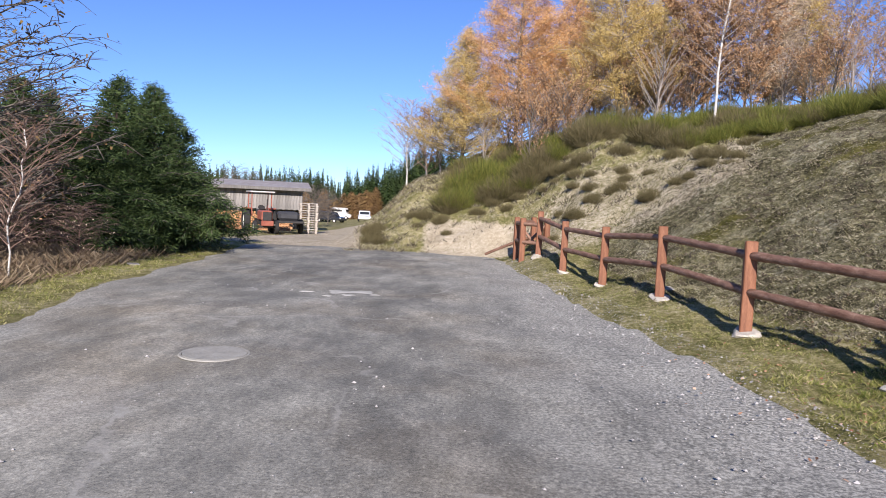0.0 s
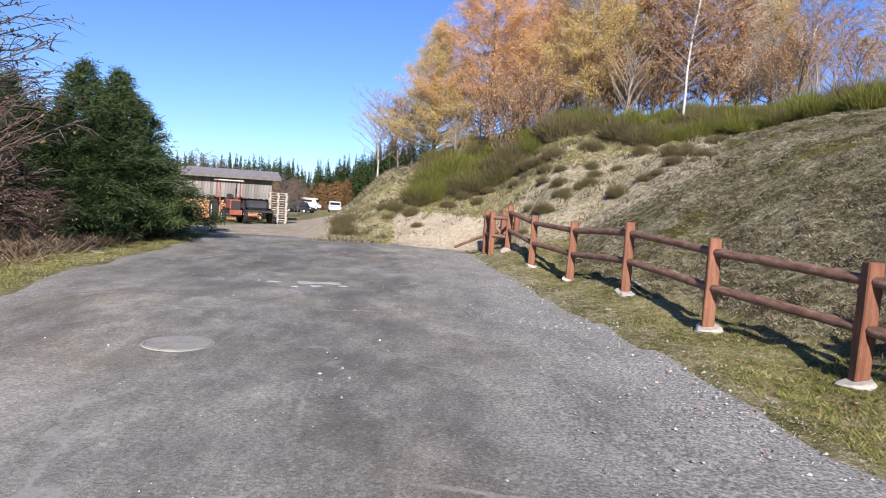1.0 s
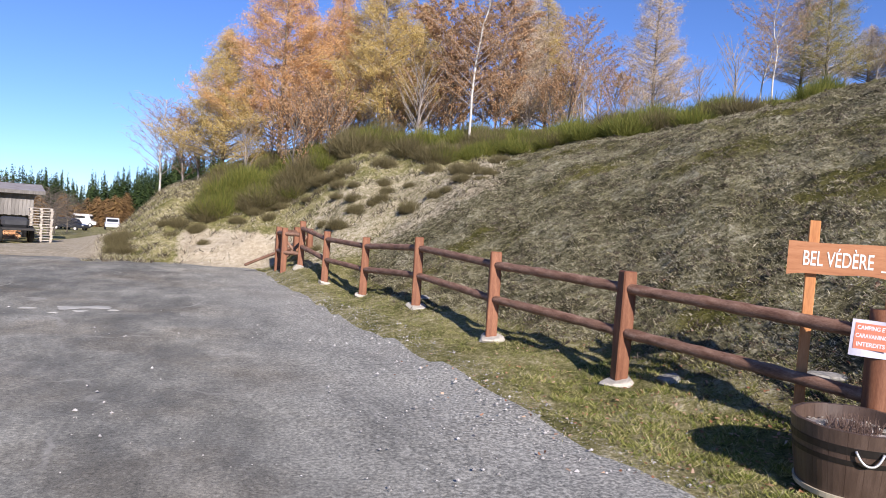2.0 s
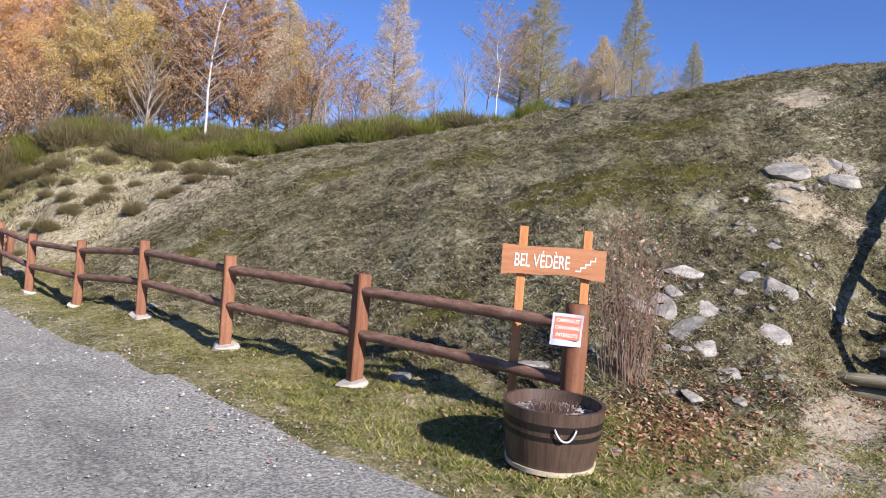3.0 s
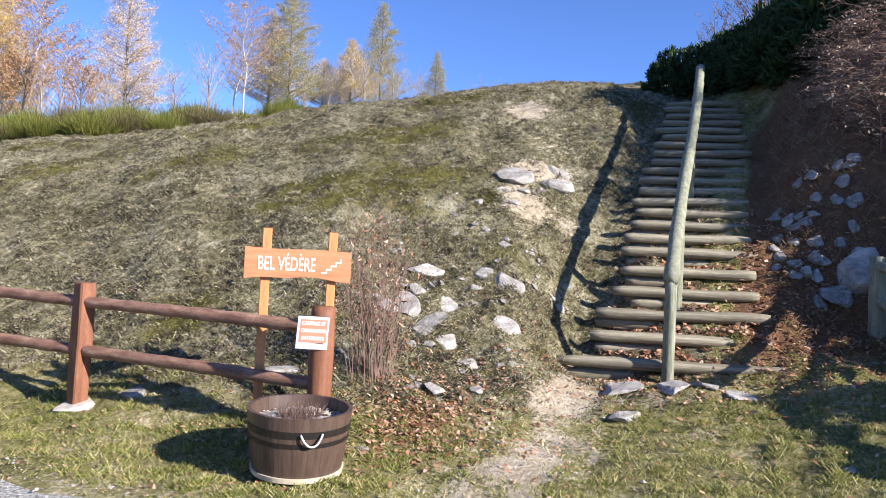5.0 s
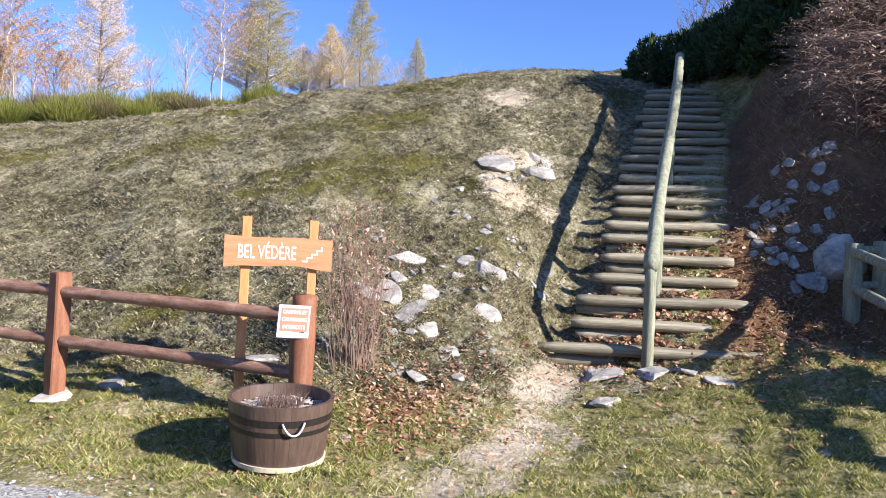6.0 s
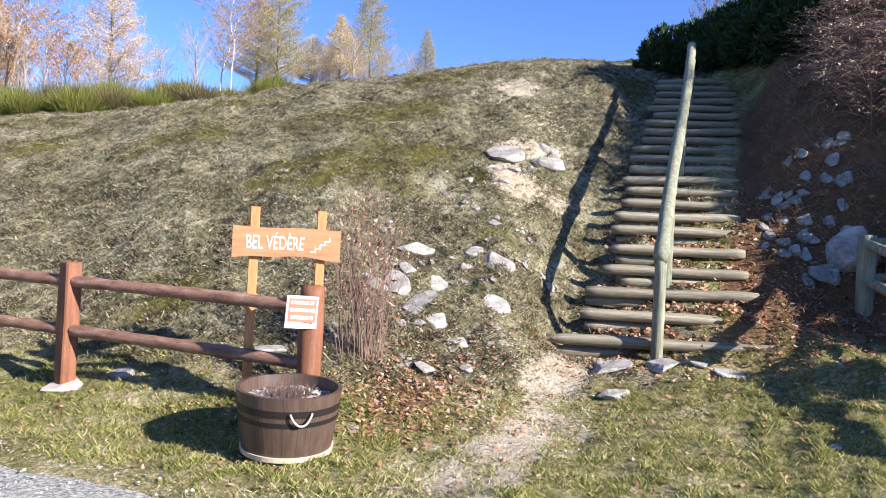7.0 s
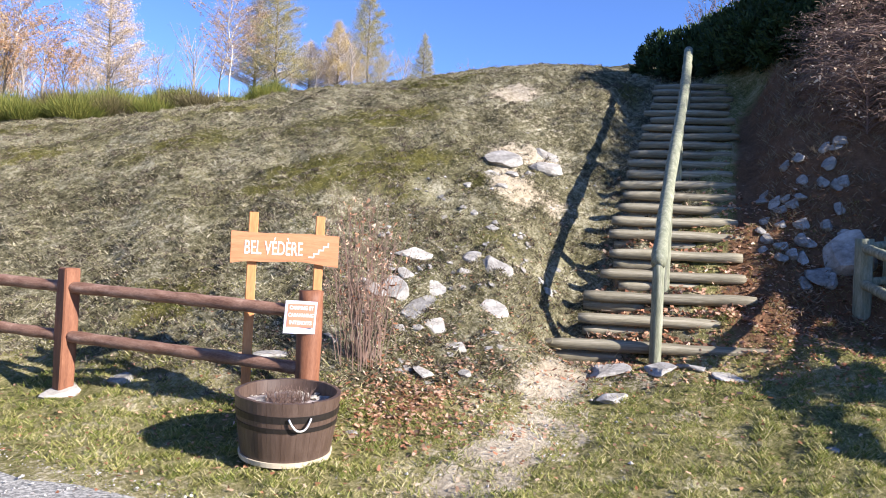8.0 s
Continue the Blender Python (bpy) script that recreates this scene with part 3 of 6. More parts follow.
def rock_mesh(name, seed, flat=0.7, sub=3, top=0.2):
    r = random.Random(seed)
    bm = bmesh.new()
    bmesh.ops.create_icosphere(bm, subdivisions=sub, radius=0.5)
    off = Vector((r.uniform(-9, 9), r.uniform(-9, 9), r.uniform(-9, 9)))
    cuts = [(Vector((r.uniform(-1, 1), r.uniform(-1, 1), r.uniform(-0.7, 0.7))).normalized(), r.uniform(0.2, 0.38)) for _ in range(9)] + [(Vector((r.uniform(-0.25, 0.25), r.uniform(-0.25, 0.25), 1)).normalized(), top)]
    for v in bm.verts:
        for n, d in cuts:
            k = v.co.dot(n)
            if k > d:
                v.co -= n * (k - d)
        v.co += v.co.normalized() * 0.03 * noise.noise(v.co * 5 + off)
        v.co.z *= flat
    me = bpy.data.meshes.new(name)
    bm.to_mesh(me)
    bm.free()
    me.materials.append(M_ROCK)
    return me


_post_me = bpy.data.meshes.new("post")
_bm = square_post(0.138, 1.1)
_bm.to_mesh(_post_me)
_bm.free()
_foot_me = rock_mesh("footing", 91, 0.6, 3, 0.45)
_foot_me.materials.clear()
_foot_me.materials.append(M_CONCRETE)
for i, (px, py) in enumerate(POSTS):
    z = gz(px, py)
    ob = part("post", _post_me, M_POST, fence)
    ob.matrix_basis = pose(px, py, z, random.uniform(-1.2, 1.2), random.uniform(-1, 1), math.degrees(math.atan2(-0.27, 1)) + random.uniform(-6, 6) + (i == 0) * 12)
    fo = part("footing", _foot_me, M_CONCRETE, fence, "pale rough concrete footing")
    fo.matrix_basis = pose(px, py, z + 0.0, 0, 0, 40 * i) @ Matrix.Diagonal((0.42, 0.36, 0.34, 1))


def rail(a, b, r, parent, material, name="rail", knots=7):
    """A turned round rail with slightly swollen knots between two points."""
    a, b = np.array(a, float), np.array(b, float)
    n = 26
    t = np.linspace(0, 1, n)
    rad = r * (1 + 0.05 * np.sin(t * 6.28 * knots) + 0.04 * rng.normal(size=n))
    L = float(np.linalg.norm(b - a))
    pts = np.stack([t * L, 0.006 * np.sin(t * 5 + r * 90), 0.008 * np.sin(t * 3.1)], 1)
    v, f = tube_arrays(pts, rad, 12, True)
    ob = part(name, mesh_np(name, v, f), material, parent, smooth=True)
    d = Vector((b - a).tolist())
    ob.matrix_basis = Matrix.Translation(a.tolist()) @ d.to_track_quat("X", "Z").to_matrix().to_4x4()
    return ob


_chain = [LAST_POST] + POSTS
for (ax, ay), (bx, by) in zip(_chain[:-1], _chain[1:]):
    za, zb = gz(ax, ay), gz(bx, by)
    for h in (0.93, 0.50):
        ha = h - (0.12 if (ax, ay) == LAST_POST else 0)
        rail((ax, ay, za + ha), (bx, by, zb + h), 0.052, fence, M_RAIL)
# the round end post, thicker
_z = gz(*LAST_POST)
_v, _f = tube_arrays([(0, 0, z) for z in np.linspace(-0.25, 0.98, 16)], [0.093 + 0.003 * math.sin(z * 7) for z in range(16)], 18, True)
ob = part("end_post", mesh_np("end_post", _v, _f), M_POST, fence, "thick round stained end post", smooth=True)
ob.matrix_basis = pose(*LAST_POST, _z, 0, 1, 0)

# the wooden frame with braces at the fence's far end
gate = thing("timber_barrier", pose(1.9, 18.3, gz(1.9, 18.3)), "weathered timber barrier with crossed braces at the fence end", "barrier")
for dx, dy in ((0, 0), (0.55, 0.9), (0.05, -0.95), (0.75, -0.2)):
    part("post", _post_me, M_POST, gate).matrix_basis = pose(dx, dy, 0, 0, 0, 15 * dx)
for h in (0.95, 0.5):
    rail((0, 0, h), (0.55, 0.9, h + 0.02), 0.05, gate, M_RAIL)
    rail((0, 0, h), (0.05, -0.95, h), 0.05, gate, M_RAIL)
    rail((0.05, -0.95, h), (0.4, -1.4, h), 0.05, gate, M_RAIL)
rail((0.0, 0, 0.95), (0.75, -0.2, 0.1), 0.04, gate, M_RAIL, "brace")
rail((0.75, -0.2, 0.95), (0, 0, 0.1), 0.04, gate, M_RAIL, "brace")
rail((0, 0, 0.45), (-0.75, 0.6, 0.05), 0.04, gate, M_RAIL, "brace")

# ---- the sign, its notice, and the tub ----
SIGN_L, SIGN_R = np.array([4.40, 4.19]), np.array([4.83, 3.78])
_sd = (SIGN_R - SIGN_L) / np.linalg.norm(SIGN_R - SIGN_L)
_sang = math.degrees(math.atan2(_sd[1], _sd[0]))
_sc = (SIGN_L + SIGN_R) / 2
_sz = gz(*_sc)
sign = thing("wooden_sign", pose(*_sc, _sz, 0, 0, _sang), "orange varnished wooden signpost with white lettering on two slats", "sign")
for sx, dz in ((-0.265, 0.0), (0.265, -0.01)):
    bm = box_bm(0.075, 0.03, 1.78, 0.006)
    part("upright", bm, M_ORANGE, sign).matrix_basis = pose(sx, 0.032, 0.60 + dz, 0, 0.6, 0)


def sign_board():
    """A plank with a bowed lower edge and chamfered rim."""
    n, w, h = 24, 0.85, 0.255
    xs = np.linspace(-w / 2, w / 2, n)
    top = h / 2 + 0.004 * np.sin(xs * 9)
    bot = -h / 2 + 0.028 * (1 - (xs / (w / 2)) ** 2) + 0.006 * np.sin(xs * 14)
    v, f = [], []
    for y in (-0.016, 0.016):
        for x, t, b in zip(xs, top, bot):
            v += [(x, y, b), (x, y, t)]
    for i in range(n - 1):
        a, b = 2 * i, 2 * i + 2
        f += [[a, b, b + 1, a + 1], [2 * n + a, 2 * n + a + 1, 2 * n + b + 1, 2 * n + b], [a + 1, b + 1, 2 * n + b + 1, 2 * n + a + 1], [b, a, 2 * n + a, 2 * n + b]]
    e = 2 * n - 2
    f += [[0, 1, 2 * n + 1, 2 * n], [e + 1, e, 2 * n + e, 2 * n + e + 1]]
    return mesh_np("board", v, f)


board = part("board", sign_board(), M_BOARD, sign, "varnished plank with a bowed lower edge")
board.matrix_basis = pose(0, -0.012, 1.20, 0, 0.6, 0)


def lettering(text, size, material, parent, m, name="lettering"):
    cu = bpy.data.curves.new(name, "FONT")
    cu.body, cu.size, cu.extrude, cu.align_x, cu.align_y = text, size, 0.0015, "CENTER", "CENTER"
    cu.offset = 0.001
    tmp = new(name, cu)
    me = bpy.data.meshes.new_from_object(tmp.evaluated_get(bpy.context.evaluated_depsgraph_get()))
    bpy.data.objects.remove(tmp)
    me.materials.clear()
    ob = part(name, me, material, parent)
    ob.matrix_basis = m
    return ob


lettering("BEL VÉDÈRE", 0.155, M_WHITE, board, pose(-0.095, -0.0185, 0.0, 90, 0, 0) @ Matrix.Diagonal((0.56, 1.0, 1, 1)), "lettering")
_st = bmesh.new()
for i in range(4):
    box_bm(0.045, 0.003, 0.011, 0, (0.205 + 0.038 * i, 0, -0.055 + 0.03 * i), _st)
    box_bm(0.010, 0.003, 0.036, 0, (0.224 + 0.038 * i, 0, -0.04 + 0.03 * i), _st)
part("stair_symbol", _st, M_WHITE, board).matrix_basis = pose(0, -0.0185, 0, 0, 0, 0)

M_PAPER = surf("paper", [(0.38, 0.365, 0.44), (0.50, 0.485, 0.56)], 6, 50, 0.4, 0.1, 0.002, spec=0.5)
M_REDPRINT = surf("orange_print", [(0.46, 0.13, 0.07), (0.56, 0.19, 0.11)], 8, 50, 0.4, 0.0, spec=0.5)
M_PALEPRINT = surf("pale_print", [(0.62, 0.54, 0.55), (0.72, 0.66, 0.67)], 8, 50, 0.4, 0.0)
_lp = Vector((*LAST_POST, _z))
_na = _sang + 6
notice = thing("notice", Matrix.Translation(_lp) @ pose(0, 0, 0.79, 0, 0, _na) @ pose(-0.085, -0.098, 0, 0, 3, 0), "white paper notice with an orange panel, fixed to the post", "notice")
bm = bmesh.new()
bmesh.ops.create_grid(bm, x_segments=10, y_segments=10, size=0.5)
for v in bm.verts:
    x, y = v.co.x, v.co.y
    v.co = Vector((x * 0.24, 0.012 * math.sin(x * 4 + y * 2) - 0.01 * abs(y), y * 0.24))
_so = bmesh.ops.solidify(bm, geom=bm.faces[:], thickness=0.002)
part("sheet", bm, M_PAPER, notice)
bm = box_bm(0.2, 0.003, 0.172, 0, (0, -0.014, 0.012))
part("orange_panel", bm, M_REDPRINT, notice)
for word, dz, sq in (("CAMPING ET", 0.068, 0.80), ("CARAVANING", 0.014, 0.76), ("INTERDITS", -0.042, 0.92)):
    lettering(word, 0.038, M_PALEPRINT, notice, pose(0, -0.0165, dz, 90, 0, 0) @ Matrix.Diagonal((sq, 1, 1, 1)), "lettering")

TUB = (3.97, 3.32)
_tz = gz(*TUB)
tub = thing("barrel_planter", pose(*TUB, _tz - 0.015, 1.5, -2.0, 20), "brown half-barrel planter with dark hoops, soil and dead stems", "planter")
TUB_H, TUB_R0, TUB_R1 = 0.43, 0.295, 0.355


def tub_r(z):
    return TUB_R0 + (TUB_R1 - TUB_R0) * (z / TUB_H) ** 0.8


_N = 22
for i in range(_N):
    a0, a1 = 2 * math.pi * i / _N + 0.0018, 2 * math.pi * (i + 1) / _N - 0.0018
    v, f = [], []
    zs = [0, 0.1, 0.2, 0.3, 0.4, TUB_H + 0.002 * math.sin(i * 2.3)]
    for z in zs:
        for k in range(4):
            a = a0 + (a1 - a0) * (k / 3)
            for t in (0, -0.028):
                r = tub_r(z) + t - (0.0008 if k in (0, 3) and t == 0 else 0)
                v.append((r * math.cos(a), r * math.sin(a), z))
    for j in range(len(zs) - 1):
        for k in range(3):
            a, b = j * 8 + k * 2, (j + 1) * 8 + k * 2
            f += [[a, a + 2, b + 2, b], [a + 3, a + 1, b + 1, b + 3]]
        a, b = j * 8, (j + 1) * 8
        f += [[a + 1, a, b, b + 1], [a + 6, a + 7, b + 7, b + 6]]
    b = (len(zs) - 1) * 8
    for k in range(3):
        f.append([b + 2 * k, b + 2 * k + 2, b + 2 * k + 3, b + 2 * k + 1])
        f.append([2 * k + 2, 2 * k, 2 * k + 1, 2 * k + 3])
    part("stave", mesh_np("stave", v, f), M_TUB, tub)


def hoop(z, h, material, name, label, extra=0.004):
    v, f, n = [], [], 48
    for i in range(n):
        a = 2 * math.pi * i / n
        for zz, t in ((z, 0.0), (z, extra), (z + h, extra), (z + h, 0.0)):
            r = tub_r(max(0, zz)) + t
            v.append((r * math.cos(a), r * math.sin(a), zz))
    for i in range(n):
        a, b = 4 * i, 4 * ((i + 1) % n)
        f += [[a + k, b + k, b + (k + 1) % 4, a + (k + 1) % 4] for k in range(4)]
    return part(name, mesh_np(name, v, f), material, tub, label, smooth=False)


hoop(0.30, 0.045, M_HOOP, "hoop", "dark metal hoop")
hoop(0.235, 0.03, M_HOOP, "hoop", "dark metal hoop")
M_CREAM = surf("cream_paint", [(0.45, 0.38, 0.26), (0.68, 0.6, 0.44)], 9, 60, 0.6, 0.2, 0.002)
hoop(0.0, 0.034, M_CREAM, "base_band", "cream painted band at the foot", 0.012)
_v, _f = [(0, 0, 0.345)], []
for i in range(40):
    a = 2 * math.pi * i / 40
    _v += [(0.16 * math.cos(a), 0.16 * math.sin(a), 0.355 + 0.02 * math.sin(a * 3)), (0.325 * math.cos(a), 0.325 * math.sin(a), 0.335 + 0.008 * math.sin(a * 5))]
for i in range(40):
    a, b = 1 + 2 * i, 1 + 2 * ((i + 1) % 40)
    _f += [[0, a, b], [a, a + 1, b + 1, b]]
part("soil", mesh_np("soil", _v, _f), M_SOIL, tub, "dry potting soil with gravel", smooth=True)
_b = Bag()
for i in range(420):
    a, r = rng.uniform(0, 6.28), 0.15 * math.sqrt(rng.uniform())
    p0 = np.array([r * math.cos(a), r * math.sin(a), 0.35])
    p1 = p0 + np.array([rng.normal(0, 0.02), rng.normal(0, 0.02), rng.uniform(0.03, 0.09)])
    _b.tube([p0, p1], [0.002, 0.001], 3)
for i in range(110):
    a, r = rng.uniform(0, 6.28), rng.uniform(0.15, 0.315)
    s = rng.uniform(0.014, 0.042)
    part("crumb", _foot_me, M_CONCRETE, tub).matrix_basis = pose(r * math.cos(a), r * math.sin(a), 0.35, 0, 0, 50 * i) @ Matrix.Diagonal((s * 1.6, s * 1.2, s, 1))
part("dead_growth", _b.mesh("dead_growth"), M_REDTWIG, tub, "brown dead stems")
# rope-like handle facing the road
_ha = radians(-145)
_hp = []
for t in np.linspace(-1, 1, 15):
    s = t * 0.072
    drop = 0.075 * (1 - abs(t) ** 2.4)
    r = tub_r(0.3) + 0.012 + 0.022 * (1 - t * t)
    _hp.append((r * math.cos(_ha) - s * math.sin(_ha), r * math.sin(_ha) + s * math.cos(_ha), 0.335 - drop))
_v, _f = tube_arrays(_hp, [0.0075] * 15, 8, True)
M_CHROME = surf("pale_metal", [(0.6, 0.58, 0.55), (0.75, 0.74, 0.72)], 9, 60, 0.3, 0.0, metal=0.6)
part("handle", mesh_np("handle", _v, _f), M_CHROME, tub, "pale bent metal handle", smooth=True)

# ---- log stairs with their handrail ----
stairs = thing("log_stairs", pose(0, 0, 0), "steep outdoor stairs of weathered round logs set in earth", "stairs")
_log_meshes = []
for s in range(4):
    n = 16
    t = np.linspace(-0.5, 0.5, n)
    pts = np.stack([t, 0.008 * np.sin(t * 7 + s), 0.008 * np.sin(t * 5 + 2 * s)], 1)
    rad = 0.066 * (1 + 0.05 * np.sin(t * 9 + s * 2) + 0.03 * rng.normal(size=n))
    rad[0] *= 0.82
    rad[-1] *= 0.82
    v, f = tube_arrays(pts, rad, 12, True)
    me = mesh_np("log", v, f)
    me.polygons.foreach_set("use_smooth", [len(p.vertices) == 4 for p in me.polygons])
    me.materials.append(M_LOG)
    _log_meshes.append(me)
_across = math.degrees(math.atan2(STAIR_N[1], STAIR_N[0])) + 12     # the logs lie a little askew
for k in range(STEPS):
    c = STAIR_FOOT + STAIR_U * (STAIR_RUN * k / (STEPS - 1))
    z = step_height(k)
    wide = 2.7 if k == 0 else (2.02 if k < 3 else random.uniform(1.68, 1.84) - 0.012 * k)
    off = random.uniform(-0.08, 0.08) + (-0.1 if k == 0 else 0)
    for j, dz in enumerate((-0.078, -0.222) if k < 10 else (-0.078,)):
        p = c + STAIR_N * (off + (0.0 if j == 0 else random.uniform(-0.15, 0.15))) + STAIR_U * (0.08 * j)
        ob = part("log", _log_meshes[(k + 2 * j) % 4], M_LOG, stairs)
        ob.matrix_basis = pose(*p, z + dz, 0, random.uniform(-0.8, 0.8), _across + random.uniform(-1.4, 1.4)) @ Matrix.Diagonal((wide * (1 if j == 0 else 0.92), 1, 1, 1))
handrail = thing("handrail", pose(0, 0, 0), "sloping round-pole handrail of weathered greenish treated pine", "handrail")


def stair_point(s, lat):
    c = STAIR_FOOT + STAIR_U * s + STAIR_N * lat
    return c


def stair_z(s):
    return step_height(s / STAIR_RUN * (STEPS - 1))


def rail_z(s):
    """Height of the handrail's axis, which runs straight up beside the steps."""
    return 1.46 + 0.635 * (s + 0.2)


_rail_lat = 0.07
for s in (-0.18, 1.0, 3.4, STAIR_RUN * 0.83):
    c = stair_point(s, _rail_lat)
    base = gz(*c) if s < 0 else stair_z(s) - 0.2
    top = rail_z(s) - 0.04
    v, f = tube_arrays([(0, 0, z) for z in np.linspace(base - 0.3, top, 10)], [0.066 + 0.003 * math.sin(z * 3) for z in range(10)], 14, True)
    part("post", mesh_np("post", v, f), M_GREENWOOD, handrail, smooth=True).matrix_basis = pose(*c, 0)
_ts = np.linspace(0, 1, 8)
_hpts = []
for t in _ts:
    s = -0.25 + (STAIR_RUN * 0.85 + 0.25) * t
    c = stair_point(s, _rail_lat + 0.02 * math.sin(t * 7))
    _hpts.append((*c, rail_z(s)))
_hp2 = np.array(_hpts)
_tt = np.linspace(0, 1, 40)
_dense = np.stack([np.interp(_tt, _ts, np.convolve(np.pad(_hp2[:, i], 1, mode="reflect", reflect_type="odd"), [0.25, 0.5, 0.25], mode="valid")) for i in range(3)], 1)
_v, _f = tube_arrays(_dense, 0.082 * (1 + 0.05 * rng.normal(size=40)), 14, True)
part("rail", mesh_np("rail", _v, _f), M_GREENWOOD, handrail, "thick weathered round rail", smooth=True)

# low green fence past the stairs
RF = (9.95, -0.12)
low = thing("low_fence", pose(0, 0, 0), "low green treated-pine fence with round rails", "fence")
for px, py in (RF, (10.2, -0.42), (7.9, -1.0), (5.9, -1.7)):
    z = min(gz(px, py), gz(*RF) + 0.04)
    v, f = tube_arrays([(0, 0, h) for h in np.linspace(-0.3, 0.86, 8)], [0.098 + 0.003 * math.sin(h * 2) for h in range(8)], 14, True)
    part("post", mesh_np("post", v, f), M_GREENWOOD, low, smooth=True).matrix_basis = pose(px, py, z)
for h in (0.76, 0.34):
    rail((RF[0], RF[1], gz(*RF) + h), (7.9, -1.0, gz(7.9, -1.0) + h), 0.06, low, M_GREENWOOD)
    rail((7.9, -1.0, gz(7.9, -1.0) + h), (5.9, -1.7, gz(5.9, -1.7) + h), 0.06, low, M_GREENWOOD)
    rail((RF[0], RF[1], gz(*RF) + h), (10.2, -0.42, gz(*RF) + h + 0.04), 0.05, low, M_GREENWOOD)

# ---- rocks ----
_rock_variants = [rock_mesh("rock", s, f) for s, f in ((1, 0.75), (2, 0.6), (3, 0.85), (4, 0.5), (5, 0.7), (6, 0.42))]
for me in _rock_variants + [_foot_me]:
    me.polygons.foreach_set("use_smooth", [False] * len(me.polygons))


def rock(x, y, sx, sy, sz, v=0, rz=0.0, tilt=0.0, group="rocks in the slope", label="pale grey angular rock half sunk in the slope", sink=0.25):
    ob = new("rock", _rock_variants[v % 6])
    e = 0.25
    nrm = Vector((gz(x - e, y) - gz(x + e, y), gz(x, y - e) - gz(x, y + e), 2 * e)).normalized()
    turn = nrm.to_track_quat("Z", "Y").to_matrix().to_4x4()
    ob.matrix_basis = Matrix.Translation(Vector((x, y, gz(x, y))) + nrm * sz * 0.06) @ turn @ pose(0, 0, 0, tilt * 0.3, 0, rz) @ Matrix.Diagonal((sx, sy, sz, 1))
    return tagged(ob, label, "rock", group)


SLOPE_ROCKS = [(6.66, 4.31, 0.36, 0.36), (6.47, 4.45, 0.26, 0.34), (6.67, 3.94, 0.44, 0.5), (7.08, 4.04, 0.36, 0.3), (6.98, 4.34, 0.22, 0.22), (6.5, 3.67, 0.3, 0.26), (7.15, 3.36, 0.4, 0.3), (7.91, 3.68, 0.4, 0.36),
               (7.94, 4.0, 0.3, 0.22), (7.45, 4.56, 0.5, 0.18), (5.76, 3.32, 0.22, 0.22), (6.3, 3.3, 0.26, 0.16), (10.21, 4.82, 0.75, 0.38), (11.24, 4.44, 0.5, 0.36), (10.83, 4.22, 0.7, 0.34), (9.8, 4.75, 0.35, 0.2), (5.2, 4.55, 0.5, 0.12), (9.55, 4.4, 0.2, 0.12), (10.0, 4.5, 0.24, 0.14), (10.4, 4.35, 0.2, 0.12), (9.4, 4.9, 0.16, 0.1), (8.6, 4.1, 0.2, 0.1), (8.3, 3.5, 0.16, 0.1), (6.2, 3.9, 0.16, 0.12), (5.9, 3.0, 0.15, 0.1), (7.5, 3.9, 0.18, 0.1)]
for i, (x, y, a, b) in enumerate(SLOPE_ROCKS):
    rock(x, y, a * 1.05, b * 1.35, 0.4 * a + 0.08, i, 20 * math.sin(i * 2.1), 28 if i % 3 == 0 else 18)
_r = random.Random(9)
for i in range(70):
    x, y = _r.uniform(5.5, 9.3), _r.uniform(2.9, 5.2)
    a = _r.uniform(0.05, 0.15) * (1.5 if i % 9 == 0 else 1)
    rock(x, y, a, a * _r.uniform(0.6, 1.0), a * 0.7, _r.randrange(6), _r.uniform(0, 180), 15, "small stones in the slope", "small pale stone lying in the slope's dry grass")
for i, (x, y, a, b) in enumerate([(7.29, 2.08, 0.62, 0.26), (7.42, 2.61, 0.6, 0.22), (7.39, 1.6, 0.5, 0.24), (7.65, 1.34, 0.42, 0.26), (7.67, 1.0, 0.5, 0.22), (6.43, 1.79, 0.36, 0.2)]):
    rock(x, y, a, a * 0.7, b, 3 + 2 * (i % 2), 80 + 25 * i, 0, "rocks at the foot of the stairs", "flat grey rock set in earth below the stairs")
rock(10.55, 0.02, 0.78, 0.72, 0.8, 2, 30, 8, label="large pale boulder on the bank beside the low fence")
rock(10.25, 0.36, 0.5, 0.42, 0.42, 4, 70, 8, label="rough grey boulder on the leafy bank")
_r = random.Random(4)
for row in range(8):
    for i in range(8):
        az, d = 83.9 + i * 0.72 + _r.uniform(-0.3, 0.3) + 0.35 * (row % 2), 10.15 + 0.2 * row + _r.uniform(-0.05, 0.05)
        if _r.random() < 0.5:
            continue
        w = _r.uniform(0.14, 0.32)
        x, y = d * math.sin(radians(az)), d * math.cos(radians(az))
        rock(x, y, _r.uniform(0.16, 0.24), w, _r.uniform(0.16, 0.26), _r.randrange(6), _r.uniform(-25, 25), 10, "dry stones beside the stairs", "grey stone of a tumbled dry-stone bank")
for x, y, s in ((5.9, 0.1, 0.12), (4.46, 3.15, 0.12), (3.45, 4.0, 0.06), (4.3, 5.6, 0.3)):
    rock(x, y, s, s * 0.8, s * 0.8, 0, 40 * s, 5, "loose stones", "loose pale stone lying on grass")
for x, y, s in ((-6.18, 13.96, 0.45), (-6.6, 14.4, 0.35), (-8.2, 25.2, 1.1), (3.5, 10.9, 0.35)):
    rock(x, y, s, s * 0.6, s * 0.5, 3, 30 * s, 0, "loose stones", "pale stone lying at the verge")

